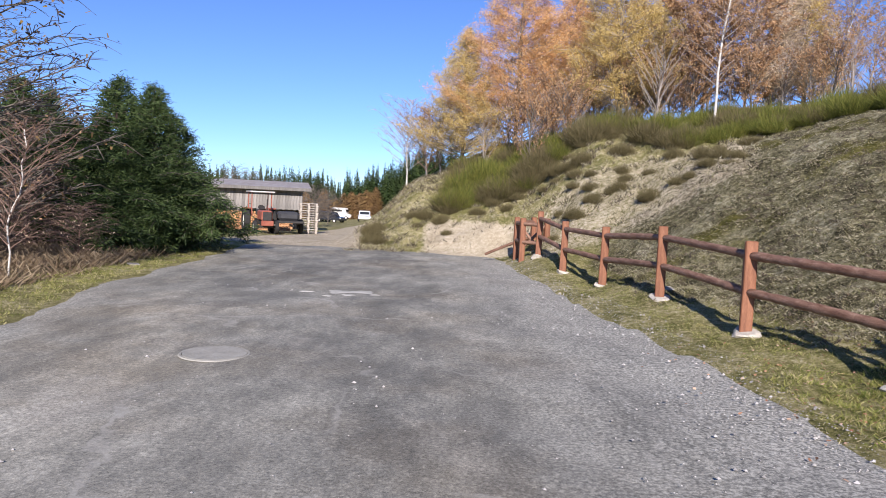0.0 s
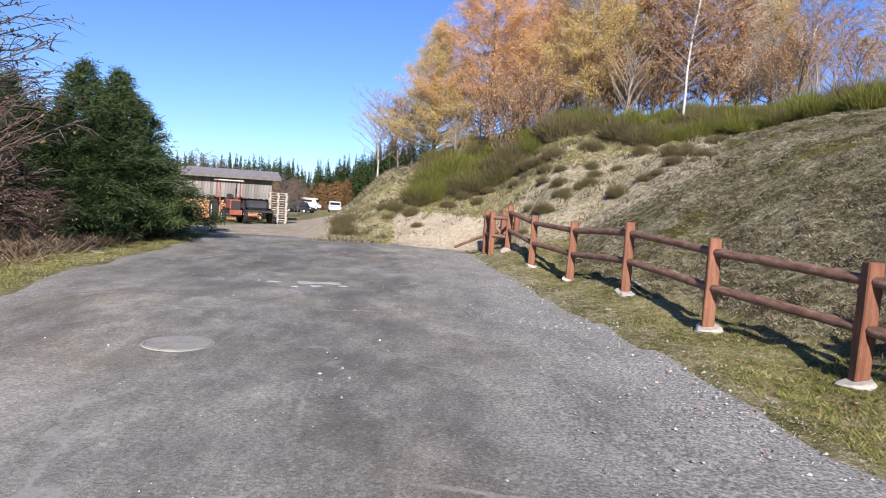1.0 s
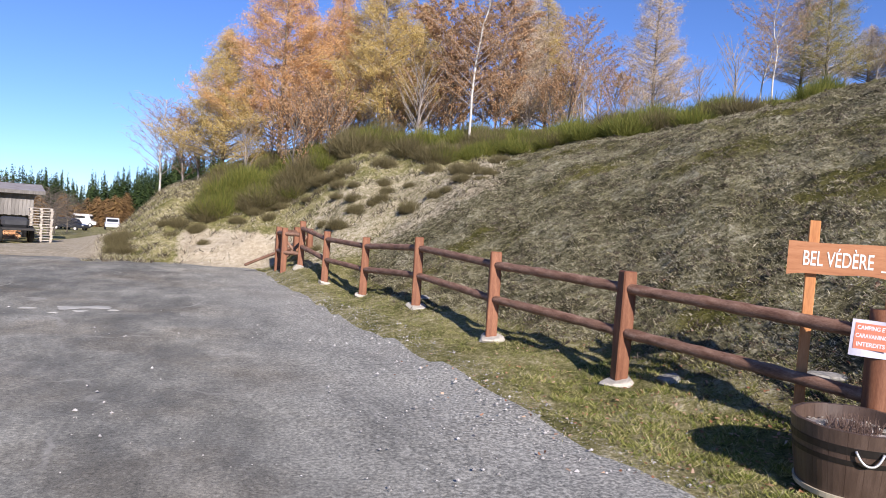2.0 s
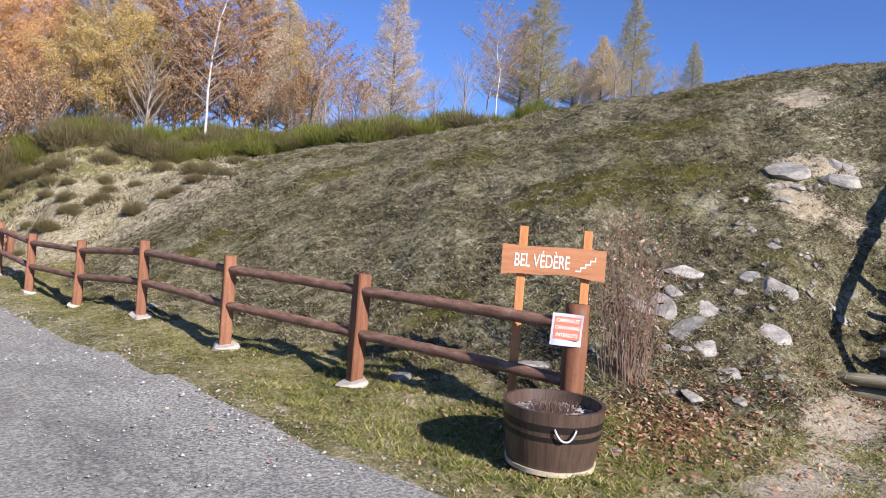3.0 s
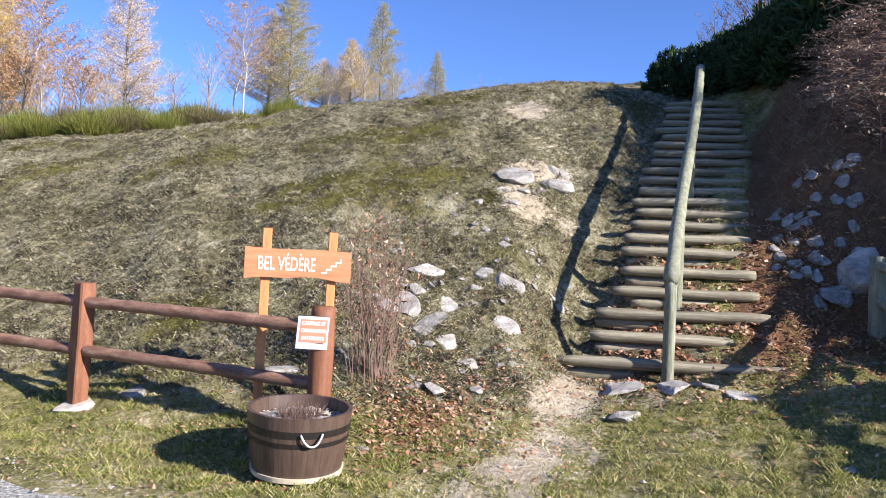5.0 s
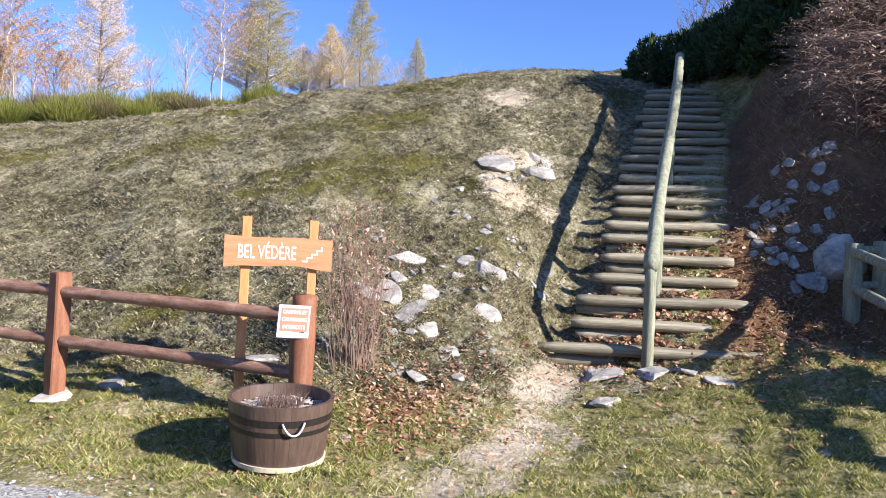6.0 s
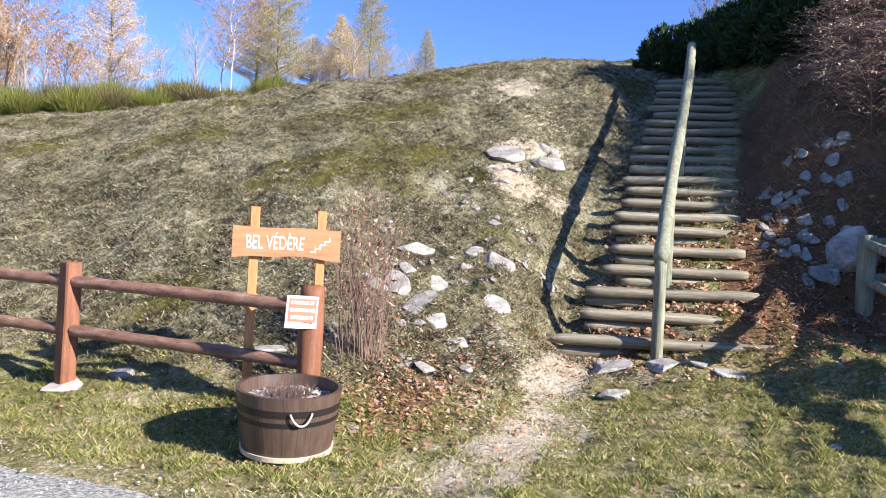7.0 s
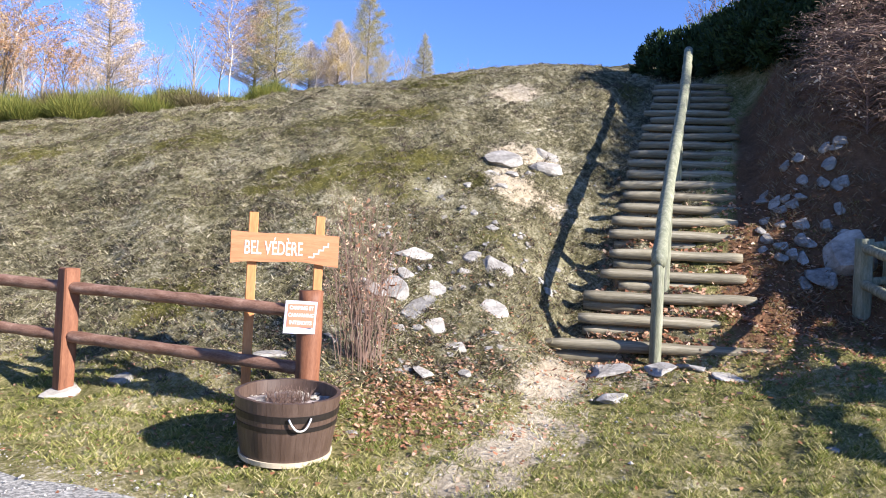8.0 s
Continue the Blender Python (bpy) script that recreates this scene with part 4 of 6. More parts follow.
# small gravel and crumbs on road edge and path
_b = Bag()
_oct = np.array([(1, 0, 0), (0, 1, 0), (-1, 0, 0), (0, -1, 0), (0, 0, 0.8), (0, 0, -0.5)], float)
_octf = [[0, 1, 4], [1, 2, 4], [2, 3, 4], [3, 0, 4], [1, 0, 5], [2, 1, 5], [3, 2, 5], [0, 3, 5]]
for i in range(8000):
    k = rng.uniform()
    if k < 0.6:
        y = rng.uniform(1.5, 19) ** 1.0
        x = float(road_right(y)) - abs(rng.normal(0, 0.75)) + 0.15
    elif k < 0.75:
        x, y = rng.uniform(-4, 3), rng.uniform(2, 12)
    elif k < 0.9:
        x, y = rng.normal(5.3, 1.0), rng.normal(2.1, 0.4)
    else:
        x, y = rng.normal(8.2, 1.6), rng.normal(4.4, 1.0)
    s = rng.uniform(0.003, 0.008) * (2.4 if rng.uniform() < 0.1 else 1)
    if k >= 0.9:
        s *= 1.8
    z = max(gz(x, y), 0.012) if k < 0.75 else gz(x, y)
    a = rng.uniform(0, 6.28)
    R = np.array([[math.cos(a), -math.sin(a), 0], [math.sin(a), math.cos(a), 0], [0, 0, 1]])
    _b.add((_oct * rng.uniform(0.7, 1.3, (6, 3)) * s) @ R.T + (x, y, z + s * 0.3), _octf)
M_GRAVEL = surf("pale_chippings", [(0.2, 0.19, 0.18), (0.36, 0.34, 0.32), (0.55, 0.52, 0.48)], 20, 90, 0.9, 0.0, vary=0.4)
tagged(part("gravel", _b.mesh("gravel"), M_GRAVEL), "loose pale chippings scattered on the road edge and path", "gravel", kind="stuff")

# ---- grass, moss and leaves ----


def blades(name, pts, length, width, lean, material, label, category, up=0.8):
    n = len(pts)
    L = length * rng.uniform(0.5, 1.4, n)[:, None]
    a = rng.uniform(0, 6.28, n)
    d = np.stack([np.cos(a) * lean, np.sin(a) * lean, np.full(n, up)], 1) + rng.normal(0, 0.2, (n, 3))
    d = unit(d) * L
    w = unit(np.cross(d, rand_dirs(n))) * (width * rng.uniform(0.6, 1.4, n))[:, None]
    b = Bag()
    b.quads(pts, d, w)
    return tagged(part(name, b.mesh(name), material), label, category, kind="stuff")


def scatter(n, x0, x1, y0, y1, keep, near=None):
    x, y = rng.uniform(x0, x1, n), rng.uniform(y0, y1, n)
    if near:
        k = rng.uniform(size=n) < np.clip(near / np.hypot(x, y), 0.1, 1) ** 1.6
        x, y = x[k], y[k]
        n = len(x)
    k = rng.uniform(size=n) < keep(x, y)
    x, y = x[k], y[k]
    return np.stack([x, y, rough_land(x, y) - 0.004], 1)


def patchy(x, y, s=0.5, seed=20):
    return np.clip(0.5 + 0.5 * wob(x, y, s, seed), 0.05, 1)


def off_road(x, y):
    rr = road_right(np.clip(y, -30, 21)) + 0.08 * wob(y, y * 0, 2.2, 10)
    return np.where(y < 20.5, smooth01(x - rr, -0.35, 0.3) ** 1.5, 1.0)


def verge_keep(x, y):
    return off_road(x, y) * (1 - zone_sand(x, y)) * (1 - 0.8 * zone_hill(x, y)) * patchy(x, y) * np.clip(5.0 / np.hypot(x, y), 0.15, 1) ** 1.3


blades("verge_grass", scatter(1100000, 1.5, 11, -1.6, 20, verge_keep), 0.034, 0.0055, 0.9, M_GRASS, "short yellow-green grass on the verge by the road", "grass")


def turf_keep(x, y):
    return verge_keep(x, y) * (patchy(x, y, 0.28, 41) > 0.5)


blades("verge_turf", scatter(420000, 3.0, 9.0, -1.4, 6.5, turf_keep), 0.05, 0.0065, 0.8, M_GRASS, "tufts of green and yellow turf near the path", "grass", 0.7)


def hill_keep(x, y):
    return zone_hill(x, y) * (1 - 0.85 * zone_sand(x, y)) * (0.35 + 0.65 * patchy(x, y, 0.9, 22)) * (1 - 0.6 * zone_moss(x, y))


blades("hill_grass", scatter(1900000, 3, 20, 2, 22, hill_keep, 9.0), 0.040, 0.0068, 1.0, M_DRY, "dry straw-coloured grass lying on the mound", "grass", 0.45)
blades("heather", scatter(700000, 3, 20, 2, 24, lambda x, y: zone_hill(x, y) * (1 - zone_sand(x, y)) * (patchy(x, y, 1.3, 23) * 0.5 + patchy(x, y, 0.35, 29) * 0.5 > 0.56), 9.0), 0.042, 0.012, 1.0, M_HEATH, "brown dead heather in patches on the mound", "heather", 0.6)
blades("moss", scatter(260000, 3, 20, 2, 22, lambda x, y: zone_moss(x, y) * (1 - zone_sand(x, y)), 9.0), 0.04, 0.010, 0.8, leafy("olive_moss", [(0.05, 0.048, 0.012), (0.11, 0.10, 0.022), (0.21, 0.18, 0.05)], 0.15), "olive green moss patches on the mound", "moss")


def tufts(name, n, per, length, width, material, label, category, seed):
    """Clumps of blades that stand out from the mown slope."""
    c = scatter(n, 3, 19, 2, 21, lambda x, y: zone_hill(x, y) * (1 - 0.6 * zone_sand(x, y)) * (patchy(x, y, 1.1, seed) > 0.45), 9.0)
    p = np.repeat(c, per, 0) + np.concatenate([rng.normal(0, 0.035, (len(c) * per, 2)), np.zeros((len(c) * per, 1))], 1)
    blades(name, p, length, width, 0.8, material, label, category, 0.7)


tufts("dry_tufts", 7000, 14, 0.06, 0.008, M_DRY, "pale dry grass tufts on the mound", "grass", 31)
tufts("dark_tufts", 11000, 12, 0.06, 0.012, M_HEATH, "dark heather tufts on the mound", "heather", 32)


def bank_keep(x, y):
    az, d = np.degrees(np.arctan2(x, y)), np.hypot(x, y)
    return ((az > -8) & (az < 24) & (d > 20.5 - np.clip(az - 6, 0, 9) * 0.4) & (d < 30)) * (1 - 0.6 * zone_hill(x, y)) * (patchy(x, y, 0.9, 24) > 0.45) * (1 - 0.75 * zone_sand(x, y))


blades("bank_grass", scatter(150000, -4, 13, 14, 31, bank_keep), 0.10, 0.013, 0.8, M_DRY, "tall pale dry grass on the sandy bank", "grass", 0.8)
blades("bank_heath", scatter(110000, -4, 13, 14, 31, lambda x, y: bank_keep(x, y) * (patchy(x, y, 1.1, 25) > 0.5)), 0.13, 0.02, 0.8, M_HEATH, "low brown heath on the sandy bank", "heather", 0.8)
blades("left_verge_grass", scatter(120000, -8.5, -4.3, 5, 24, lambda x, y: smooth01(road_left(np.clip(y, -30, 21)) - x, -0.1, 0.2) * patchy(x, y, 0.7, 26)), 0.04, 0.008, 0.7, M_GRASS, "short grass along the far verge", "grass")
blades("near_bank_growth", scatter(60000, 8.2, 16, -3.5, 1.6, lambda x, y: smooth01(land(x, y), 0.55, 0.9) * patchy(x, y, 0.6, 27) * (np.abs((x - STAIR_FOOT[0]) * STAIR_N[0] + (y - STAIR_FOOT[1]) * STAIR_N[1]) > 1.15)), 0.10, 0.012, 0.9, M_BRAMBLE, "dead brambles and grass on the bank by the stairs", "undergrowth", 0.7)


def fallen(n, c, s, size):
    x, y = rng.normal(c[0], s[0], n), rng.normal(c[1], s[1], n)
    p = np.stack([x, y, rough_land(x, y) + rng.uniform(0.004, 0.03, n)], 1)
    a = rng.uniform(0, 6.28, n)
    d = np.stack([np.cos(a), np.sin(a), rng.normal(0, 0.35, n)], 1)
    return p, unit(d) * (size * rng.uniform(0.6, 1.3, n))[:, None]


_b = Bag()
for n, c, s, size in ((1500, (5.3, 3.15), (0.55, 0.36), 0.038), (700, (5.3, 4.0), (0.9, 0.7), 0.03), (1600, (9.4, 0.7), (0.8, 0.5), 0.045), (900, (9.0, 1.8), (0.9, 0.8), 0.042), (900, (8.1, 2.0), (0.25, 0.5), 0.045), (500, (7.4, 2.2), (0.4, 0.6), 0.04), (900, (10.5, 0.7), (0.5, 0.6), 0.045), (700, (3.8, 5.2), (0.7, 1.5), 0.028), (700, (9.0, -0.1), (1.0, 0.6), 0.042), (500, (6.5, 1.2), (1.2, 0.9), 0.03), (300, (5.6, 2.6), (0.9, 0.5), 0.03), (500, (7.6, 3.8), (1.2, 0.9), 0.03)):
    p, d = fallen(n, c, s, size)
    w = unit(np.cross(d, np.array([0, 0, 1.0]) + rng.normal(0, 0.4, (n, 3)))) * size * 0.8
    _b.quads(p, d, w)
tagged(part("fallen_leaves", _b.mesh("fallen_leaves"), M_LEAF), "curled reddish-brown dead leaves on the ground", "leaves", kind="stuff")
# leaves lying on the stair treads
_b = Bag()
for k in range(12):
    n = 190 if k < 5 else 60 if k < 9 else 20
    c = STAIR_FOOT + STAIR_U * (STAIR_RUN * (k + 0.62) / (STEPS - 1))
    lat = rng.uniform(-0.9, 0.9, n)
    x, y = c[0] + STAIR_N[0] * lat + STAIR_U[0] * rng.normal(0, 0.07, n), c[1] + STAIR_N[1] * lat + STAIR_U[1] * rng.normal(0, 0.07, n)
    p = np.stack([x, y, np.maximum(rough_land(x, y), step_height(k) - 0.14) + 0.02], 1)
    a = rng.uniform(0, 6.28, n)
    d = unit(np.stack([np.cos(a), np.sin(a), rng.normal(0, 0.35, n)], 1)) * 0.055
    _b.quads(p, d, unit(np.cross(d, rand_dirs(n))) * 0.045)
tagged(part("stair_leaves", _b.mesh("stair_leaves"), M_LEAF), "dead leaves gathered on the stair treads", "leaves", kind="stuff")

# earth treads between the logs
M_EARTH = surf("trodden_earth", [(0.10, 0.075, 0.05), (0.2, 0.16, 0.11), (0.34, 0.28, 0.2)], 8, 60, 0.95, 0.8, 0.02)
for k in range(STEPS):
    c = STAIR_FOOT + STAIR_U * (STAIR_RUN * (k + 0.7) / (STEPS - 1))
    bm = box_bm(1.45 if k > 2 else 1.7, 0.36, 0.24, 0.02)
    part("tread", bm, M_EARTH, stairs, "trodden earth tread").matrix_basis = pose(*c, step_height(k) - 0.17, 0, 0, _across)

# ---- trees and shrubs ----


def grow(kind, H, spread, seed, leaves, leaf, trunk_r, first=0.12, tiers=34, up=0.25, droop=0.0, profile="cone", crook=0.05, twigs=5):
    """One tree: trunk, branches and leaves as separate arrays."""
    global rng
    keep, rng = rng, np.random.default_rng(seed)
    tb, bb, lb = Bag(), Bag(), Bag()
    n = 12
    t = np.linspace(0, 1, n)
    tx = np.cumsum(rng.normal(0, crook * H / n, n)) * t
    ty = np.cumsum(rng.normal(0, crook * H / n, n)) * t
    trunk = np.stack([tx, ty, t * H], 1)
    tb.tube(np.concatenate([[trunk[0] - (0, 0, 0.3)], trunk]), np.concatenate([[trunk_r * 1.25], trunk_r * (1 - t) ** 0.9 + 0.008]), 9, True)
    cps, cds = [], []
    for i in range(tiers):
        h = first + (0.985 - first) * (i + rng.uniform(0, 1)) / tiers
        base = np.array([np.interp(h, t, trunk[:, k]) for k in range(3)])
        if profile == "cone":
            reach = spread * (1 - h) ** (1.0 if kind == "spruce" else 0.85) + 0.03 * spread
        elif profile == "egg":
            reach = spread * math.sin(math.pi * min(1, max(0.05, (h - first) / (1 - first) * 0.82 + 0.18))) ** 0.8
        else:
            reach = spread * (0.35 + 0.65 * math.sin(math.pi * h ** 0.8))
        reach *= rng.uniform(0.65, 1.18)
        a = i * 2.399 + rng.normal(0, 0.3)
        m = 6
        s = np.linspace(0, 1, m)
        rise = up * reach * s - droop * reach * s ** 2 + rng.normal(0, 0.02 * reach, m) * s
        br = base + np.stack([np.cos(a) * reach * s, np.sin(a) * reach * s, rise], 1) + rng.normal(0, 0.035 * reach, (m, 3)) * s[:, None]
        br_r = max(0.006, trunk_r * 0.32 * (1 - h * 0.6))
        bb.tube(br, br_r * (1 - s) ** 0.8 + 0.004, 4)
        for j in range(twigs):
            u = rng.uniform(0.25, 1)
            p0 = np.array([np.interp(u, s, br[:, k]) for k in range(3)])
            side = unit(np.array([-np.sin(a), np.cos(a), 0]) * rng.choice([-1, 1]) + np.array([np.cos(a), np.sin(a), 0]) * 0.7 + rng.normal(0, 0.3, 3) + np.array([0, 0, up - droop]))
            L = reach * rng.uniform(0.18, 0.42)
            p1, p2 = p0 + side * L * 0.5, p0 + side * L + np.array([0, 0, -0.25 * L * (droop > 0)])
            bb.tube([p0, p1, p2], [br_r * 0.45, br_r * 0.3 + 0.002, 0.003], 3)
            cps.append(np.stack([p0, p1, p2]))
        cps.append(br[2:5])
        cps.append(br[3:6])
    seg = np.array(cps)
    wt = np.linalg.norm(seg[:, 2] - seg[:, 0], axis=1) + 0.01
    q = rng.choice(len(seg), leaves, p=wt / wt.sum())
    u = rng.uniform(0, 1, leaves)[:, None]
    c = np.where(u < 0.5, seg[q, 0] * (1 - 2 * u) + seg[q, 1] * 2 * u, seg[q, 1] * (2 - 2 * u) + seg[q, 2] * (2 * u - 1))
    c = c + rng.normal(0, 0.09 if kind == "larch" else leaf * 0.7, (leaves, 3))
    d = rand_dirs(leaves)
    if kind == "spruce":
        ax = unit(seg[q, 2] - seg[q, 0])
        d = unit(ax * 0.9 + d * 0.75)
    elif kind == "larch":
        d = unit(d + np.array([0, 0, -0.25]))
    d = d * (leaf * rng.uniform(0.6, 1.4, leaves))[:, None]
    w = unit(np.cross(d, rand_dirs(leaves))) * (leaf * (0.75 if kind == "birch" else 0.22 if kind == "spruce" else 0.32))
    if leaves:
        lb.quads(c, d, w)
    rng = keep
    return tb, bb, lb


_tree_cache = {}


def tree(name, x, y, kind, H, spread, seed, leaves, leaf, trunk_r, bark, twig, leafmat, label, category="tree", group="", rz=0.0, scale=1.0, **kw):
    key = (kind, H, spread, seed, leaves, bark.name, leafmat.name)
    if key in _tree_cache:
        ob = copy_thing(_tree_cache[key], pose(x, y, gz(x, y) - 0.05, 0, 0, rz))
        ob.scale = (scale, scale, scale)
        return tagged(ob, label, category, group)
    tb, bb, lb = grow(kind, H, spread, seed, leaves, leaf, trunk_r, **kw)
    th = thing(name, pose(x, y, gz(x, y) - 0.05, 0, 0, rz), label, category, group)
    part("trunk", tb.mesh("trunk"), bark, th, smooth=True)
    part("branchwork", bb.mesh("branchwork"), twig, th)
    if leaves:
        part("crown", lb.mesh("crown"), leafmat, th)
    th.scale = (scale, scale, scale)
    _tree_cache[key] = th
    return th


def polar(az, d):
    return d * math.sin(radians(az)), d * math.cos(radians(az))


G = "autumn trees on the bank"
LARCH = dict(first=0.05, tiers=130, up=0.40, droop=0.0, twigs=7, crook=0.06)
for az, d, H, sp, mat, seed, n, lab in (
        (5.4, 27.5, 7.6, 2.5, M_LARCH, 11, 15000, "broad larch with orange autumn needles"),
        (1.2, 27.5, 5.2, 1.8, M_LARCHY, 12, 9000, "small larch with golden orange needles at the bank's end"),
        (9.6, 29.5, 6.2, 2.0, M_LARCH, 13, 9000, "larch with thin orange needles"),
        (13.4, 26.5, 7.6, 1.9, M_LARCHY, 14, 12000, "tall larch with yellow autumn needles"),
        (16.5, 30.5, 5.6, 1.8, M_LARCHY, 15, 7000, "larch with thinning yellow needles"),
        (24.2, 29.0, 6.4, 1.6, M_LARCHP, 16, 6500, "slender larch with pale tan needles"),
        (26.4, 31.0, 6.2, 1.5, M_LARCHY, 17, 5500, "slender larch with sparse yellowish needles"),
        (34.6, 34.0, 7.0, 1.9, M_LARCHP, 18, 5200, "pale conical larch losing its needles"),
        (46.4, 40.0, 7.6, 1.9, M_LARCHG, 19, 6500, "tall larch with yellow-green needles"),
        (44.8, 42.0, 5.8, 1.8, M_LARCHP, 20, 4000, "thin pale larch behind the crest"),
        (51.2, 45.0, 4.2, 1.6, M_LARCHY, 21, 3500, "small larch with yellow needles behind the crest"),
        (53.6, 48.0, 7.2, 1.9, M_LARCHG, 22, 6500, "conical larch with yellow-green needles behind the crest"),
        (58.0, 54.0, 5.4, 1.3, M_LARCHG, 23, 3200, "small slim larch standing behind the crest"),
        (60.4, 56.0, 3.2, 1.0, M_LARCHY, 24, 1800, "tiny larch tip showing over the crest"),
        (49.0, 46.0, 3.2, 1.8, M_LARCHP, 25, 2600, "low pale larch scrub behind the crest")):
    x, y = polar(az, d)
    tree("larch", x, y, "larch", H * 1.05, sp * 1.18, seed, int(n * 6.5), 0.058, 0.08, M_BARK, M_TWIG, mat, lab, group=G, **LARCH)
BIRCH = dict(first=0.2, tiers=56, up=0.95, droop=0.2, profile="egg", crook=0.3, twigs=12)
for az, d, H, sp, seed, n, lab, bark in (
        (20.5, 23.4, 6.4, 1.5, 31, 2600, "white-barked birch with few brown leaves", M_BIRCH),
        (18.2, 27.5, 5.6, 1.7, 32, 5200, "birch thick with russet leaves", M_BARK),
        (22.5, 28.0, 5.8, 1.6, 33, 4200, "birch with russet leaves and grey twigs", M_BARK),
        (28.5, 27.5, 4.4, 1.4, 34, 1300, "slender birch nearly bare, with pale trunk", M_BIRCH),
        (30.5, 31.5, 3.6, 1.4, 35, 500, "bare grey birch scrub", M_TWIG),
        (27.0, 33.0, 5.2, 1.6, 36, 1200, "thin birch with grey-violet twigs", M_BARK),
        (43.0, 36.0, 5.6, 1.9, 37, 1500, "forked white birch, nearly bare", M_BIRCH),
        (42.2, 36.5, 4.6, 1.5, 38, 900, "pale birch leaning from the fork", M_BIRCH),
        (7.5, 33.0, 4.8, 2.0, 41, 5200, "russet birch in the thicket behind the larches", M_BARK),
        (11.5, 32.0, 5.0, 2.0, 42, 4800, "brown birch in the thicket behind the larches", M_BARK),
        (15.0, 33.5, 5.2, 2.0, 43, 5200, "russet birch in the thicket behind the larches", M_BARK),
        (19.5, 32.5, 5.6, 1.9, 44, 4800, "brown birch in the thicket behind the larches", M_BARK),
        (24.8, 33.5, 5.0, 1.7, 45, 3000, "thin russet birch with grey twigs", M_BARK),
        (-3.2, 31.0, 3.9, 1.5, 39, 250, "bare white birch at the bank's end", M_BIRCH),
        (-1.6, 31.0, 2.6, 1.4, 40, 200, "bare grey thicket at the bank's end", M_TWIG),
        (-0.5, 30.0, 2.8, 1.2, 47, 500, "thin bare birch beside the larches", M_TWIG)):
    x, y = polar(az, d)
    tree("birch", x, y, "birch", H, sp, seed, int(n * 3.6), 0.042 if bark is M_BIRCH else 0.058, 0.036, bark, M_TWIG if bark is M_BIRCH else M_REDTWIG, M_BIRCHLEAF, lab, group=G, **(BIRCH if bark is M_BIRCH else dict(BIRCH, first=0.06)))
# grey bare scrub under the trees
SCRUB = dict(first=0.02, tiers=34, up=1.7, droop=0.1, profile="round", crook=0.2, twigs=6)
_k = 0
for az in (3, 5, 6.6, 8, 9.4, 11, 12.4, 14, 15.2, 16.2, 17.2, 19, 21.4, 23, 24, 25, 26.8, 28.2, 29.5, 31.8, 33.4, 34.8, 36.3, 38, 40.5, 47.6, 49.5, 50.5, 52.3, 54.6, 56.3, 62):
    d = (25.5 if az < 20 else 27.5 if az < 34 else 33 if az < 42 else 43) + rng.uniform(-1, 1.5)
    x, y = polar(az, d)
    sc = (1.0 if az < 34 else 1.1 if az < 42 else 1.2) * rng.uniform(0.8, 1.15)
    if _k % 3 and az < 33:
        tree("brown_shrub", x, y, "birch", 2.1, 1.0, 56 + _k % 2, 2600, 0.05, 0.03, M_BARK, M_BARK, M_BIRCHLEAF, "bushy russet shrub under the trees", "shrub", "brown shrubs", rz=rng.uniform(0, 360), scale=sc, **SCRUB)
        x, y = polar(az + 0.9, d + 1.5)
    tree("bare_shrub", x, y, "birch", 1.9, 0.9, 50 + _k % 3, 60, 0.06, 0.03, M_TWIG, M_TWIG, M_BIRCHLEAF, "leafless grey shrub under the trees", "shrub", "bare shrubs", rz=rng.uniform(0, 360), scale=sc, **SCRUB)
    _k += 1


def broom_mesh(seed, H, R, n):
    r = np.random.default_rng(seed)
    a, q = r.uniform(0, 6.28, n), np.sqrt(r.uniform(0, 1, n))
    base = np.stack([np.cos(a) * q * R * 0.75, np.sin(a) * q * R * 0.75, np.zeros(n)], 1)
    hh = H * (1 - 0.5 * q ** 2) * r.uniform(0.55, 1.2, n)
    top = base * 1.5 + np.stack([r.normal(0, 0.2, n), r.normal(0, 0.2, n), hh], 1)
    u = r.uniform(0.0, 0.6, n)[:, None]
    c = base * (1 - u) + top * u
    b = Bag()
    d = (top - c) * r.uniform(0.35, 0.8, n)[:, None] + r.normal(0, 0.07, (n, 3))
    w = unit(np.cross(d, unit(r.normal(size=(n, 3))))) * 0.011
    b.quads(c, d, w)
    return b.mesh("stems")


_brooms = [broom_mesh(60 + i, 1.0, 0.75, 2800) for i in range(4)]
_broomsd = [me.copy() for me in _brooms[:2]]
for me in _brooms:
    me.materials.append(M_BROOM)
for me in _broomsd:
    me.materials.append(M_BROOMD)


def broom(az, d, sc, brown=False):
    x, y = polar(az, d)
    ob = new("broom_bush", (_broomsd if brown else _brooms)[int(rng.integers(0, 2 if brown else 4))])
    ob.matrix_basis = pose(x, y, gz(x, y) - 0.08, 0, 0, rng.uniform(0, 360)) @ Matrix.Diagonal((sc * rng.uniform(0.9, 1.3), sc, sc * rng.uniform(0.85, 1.2), 1))
    tagged(ob, "brownish withered broom bush on the bank" if brown else "dense green broom bush on the bank", "shrub", "broom bushes")


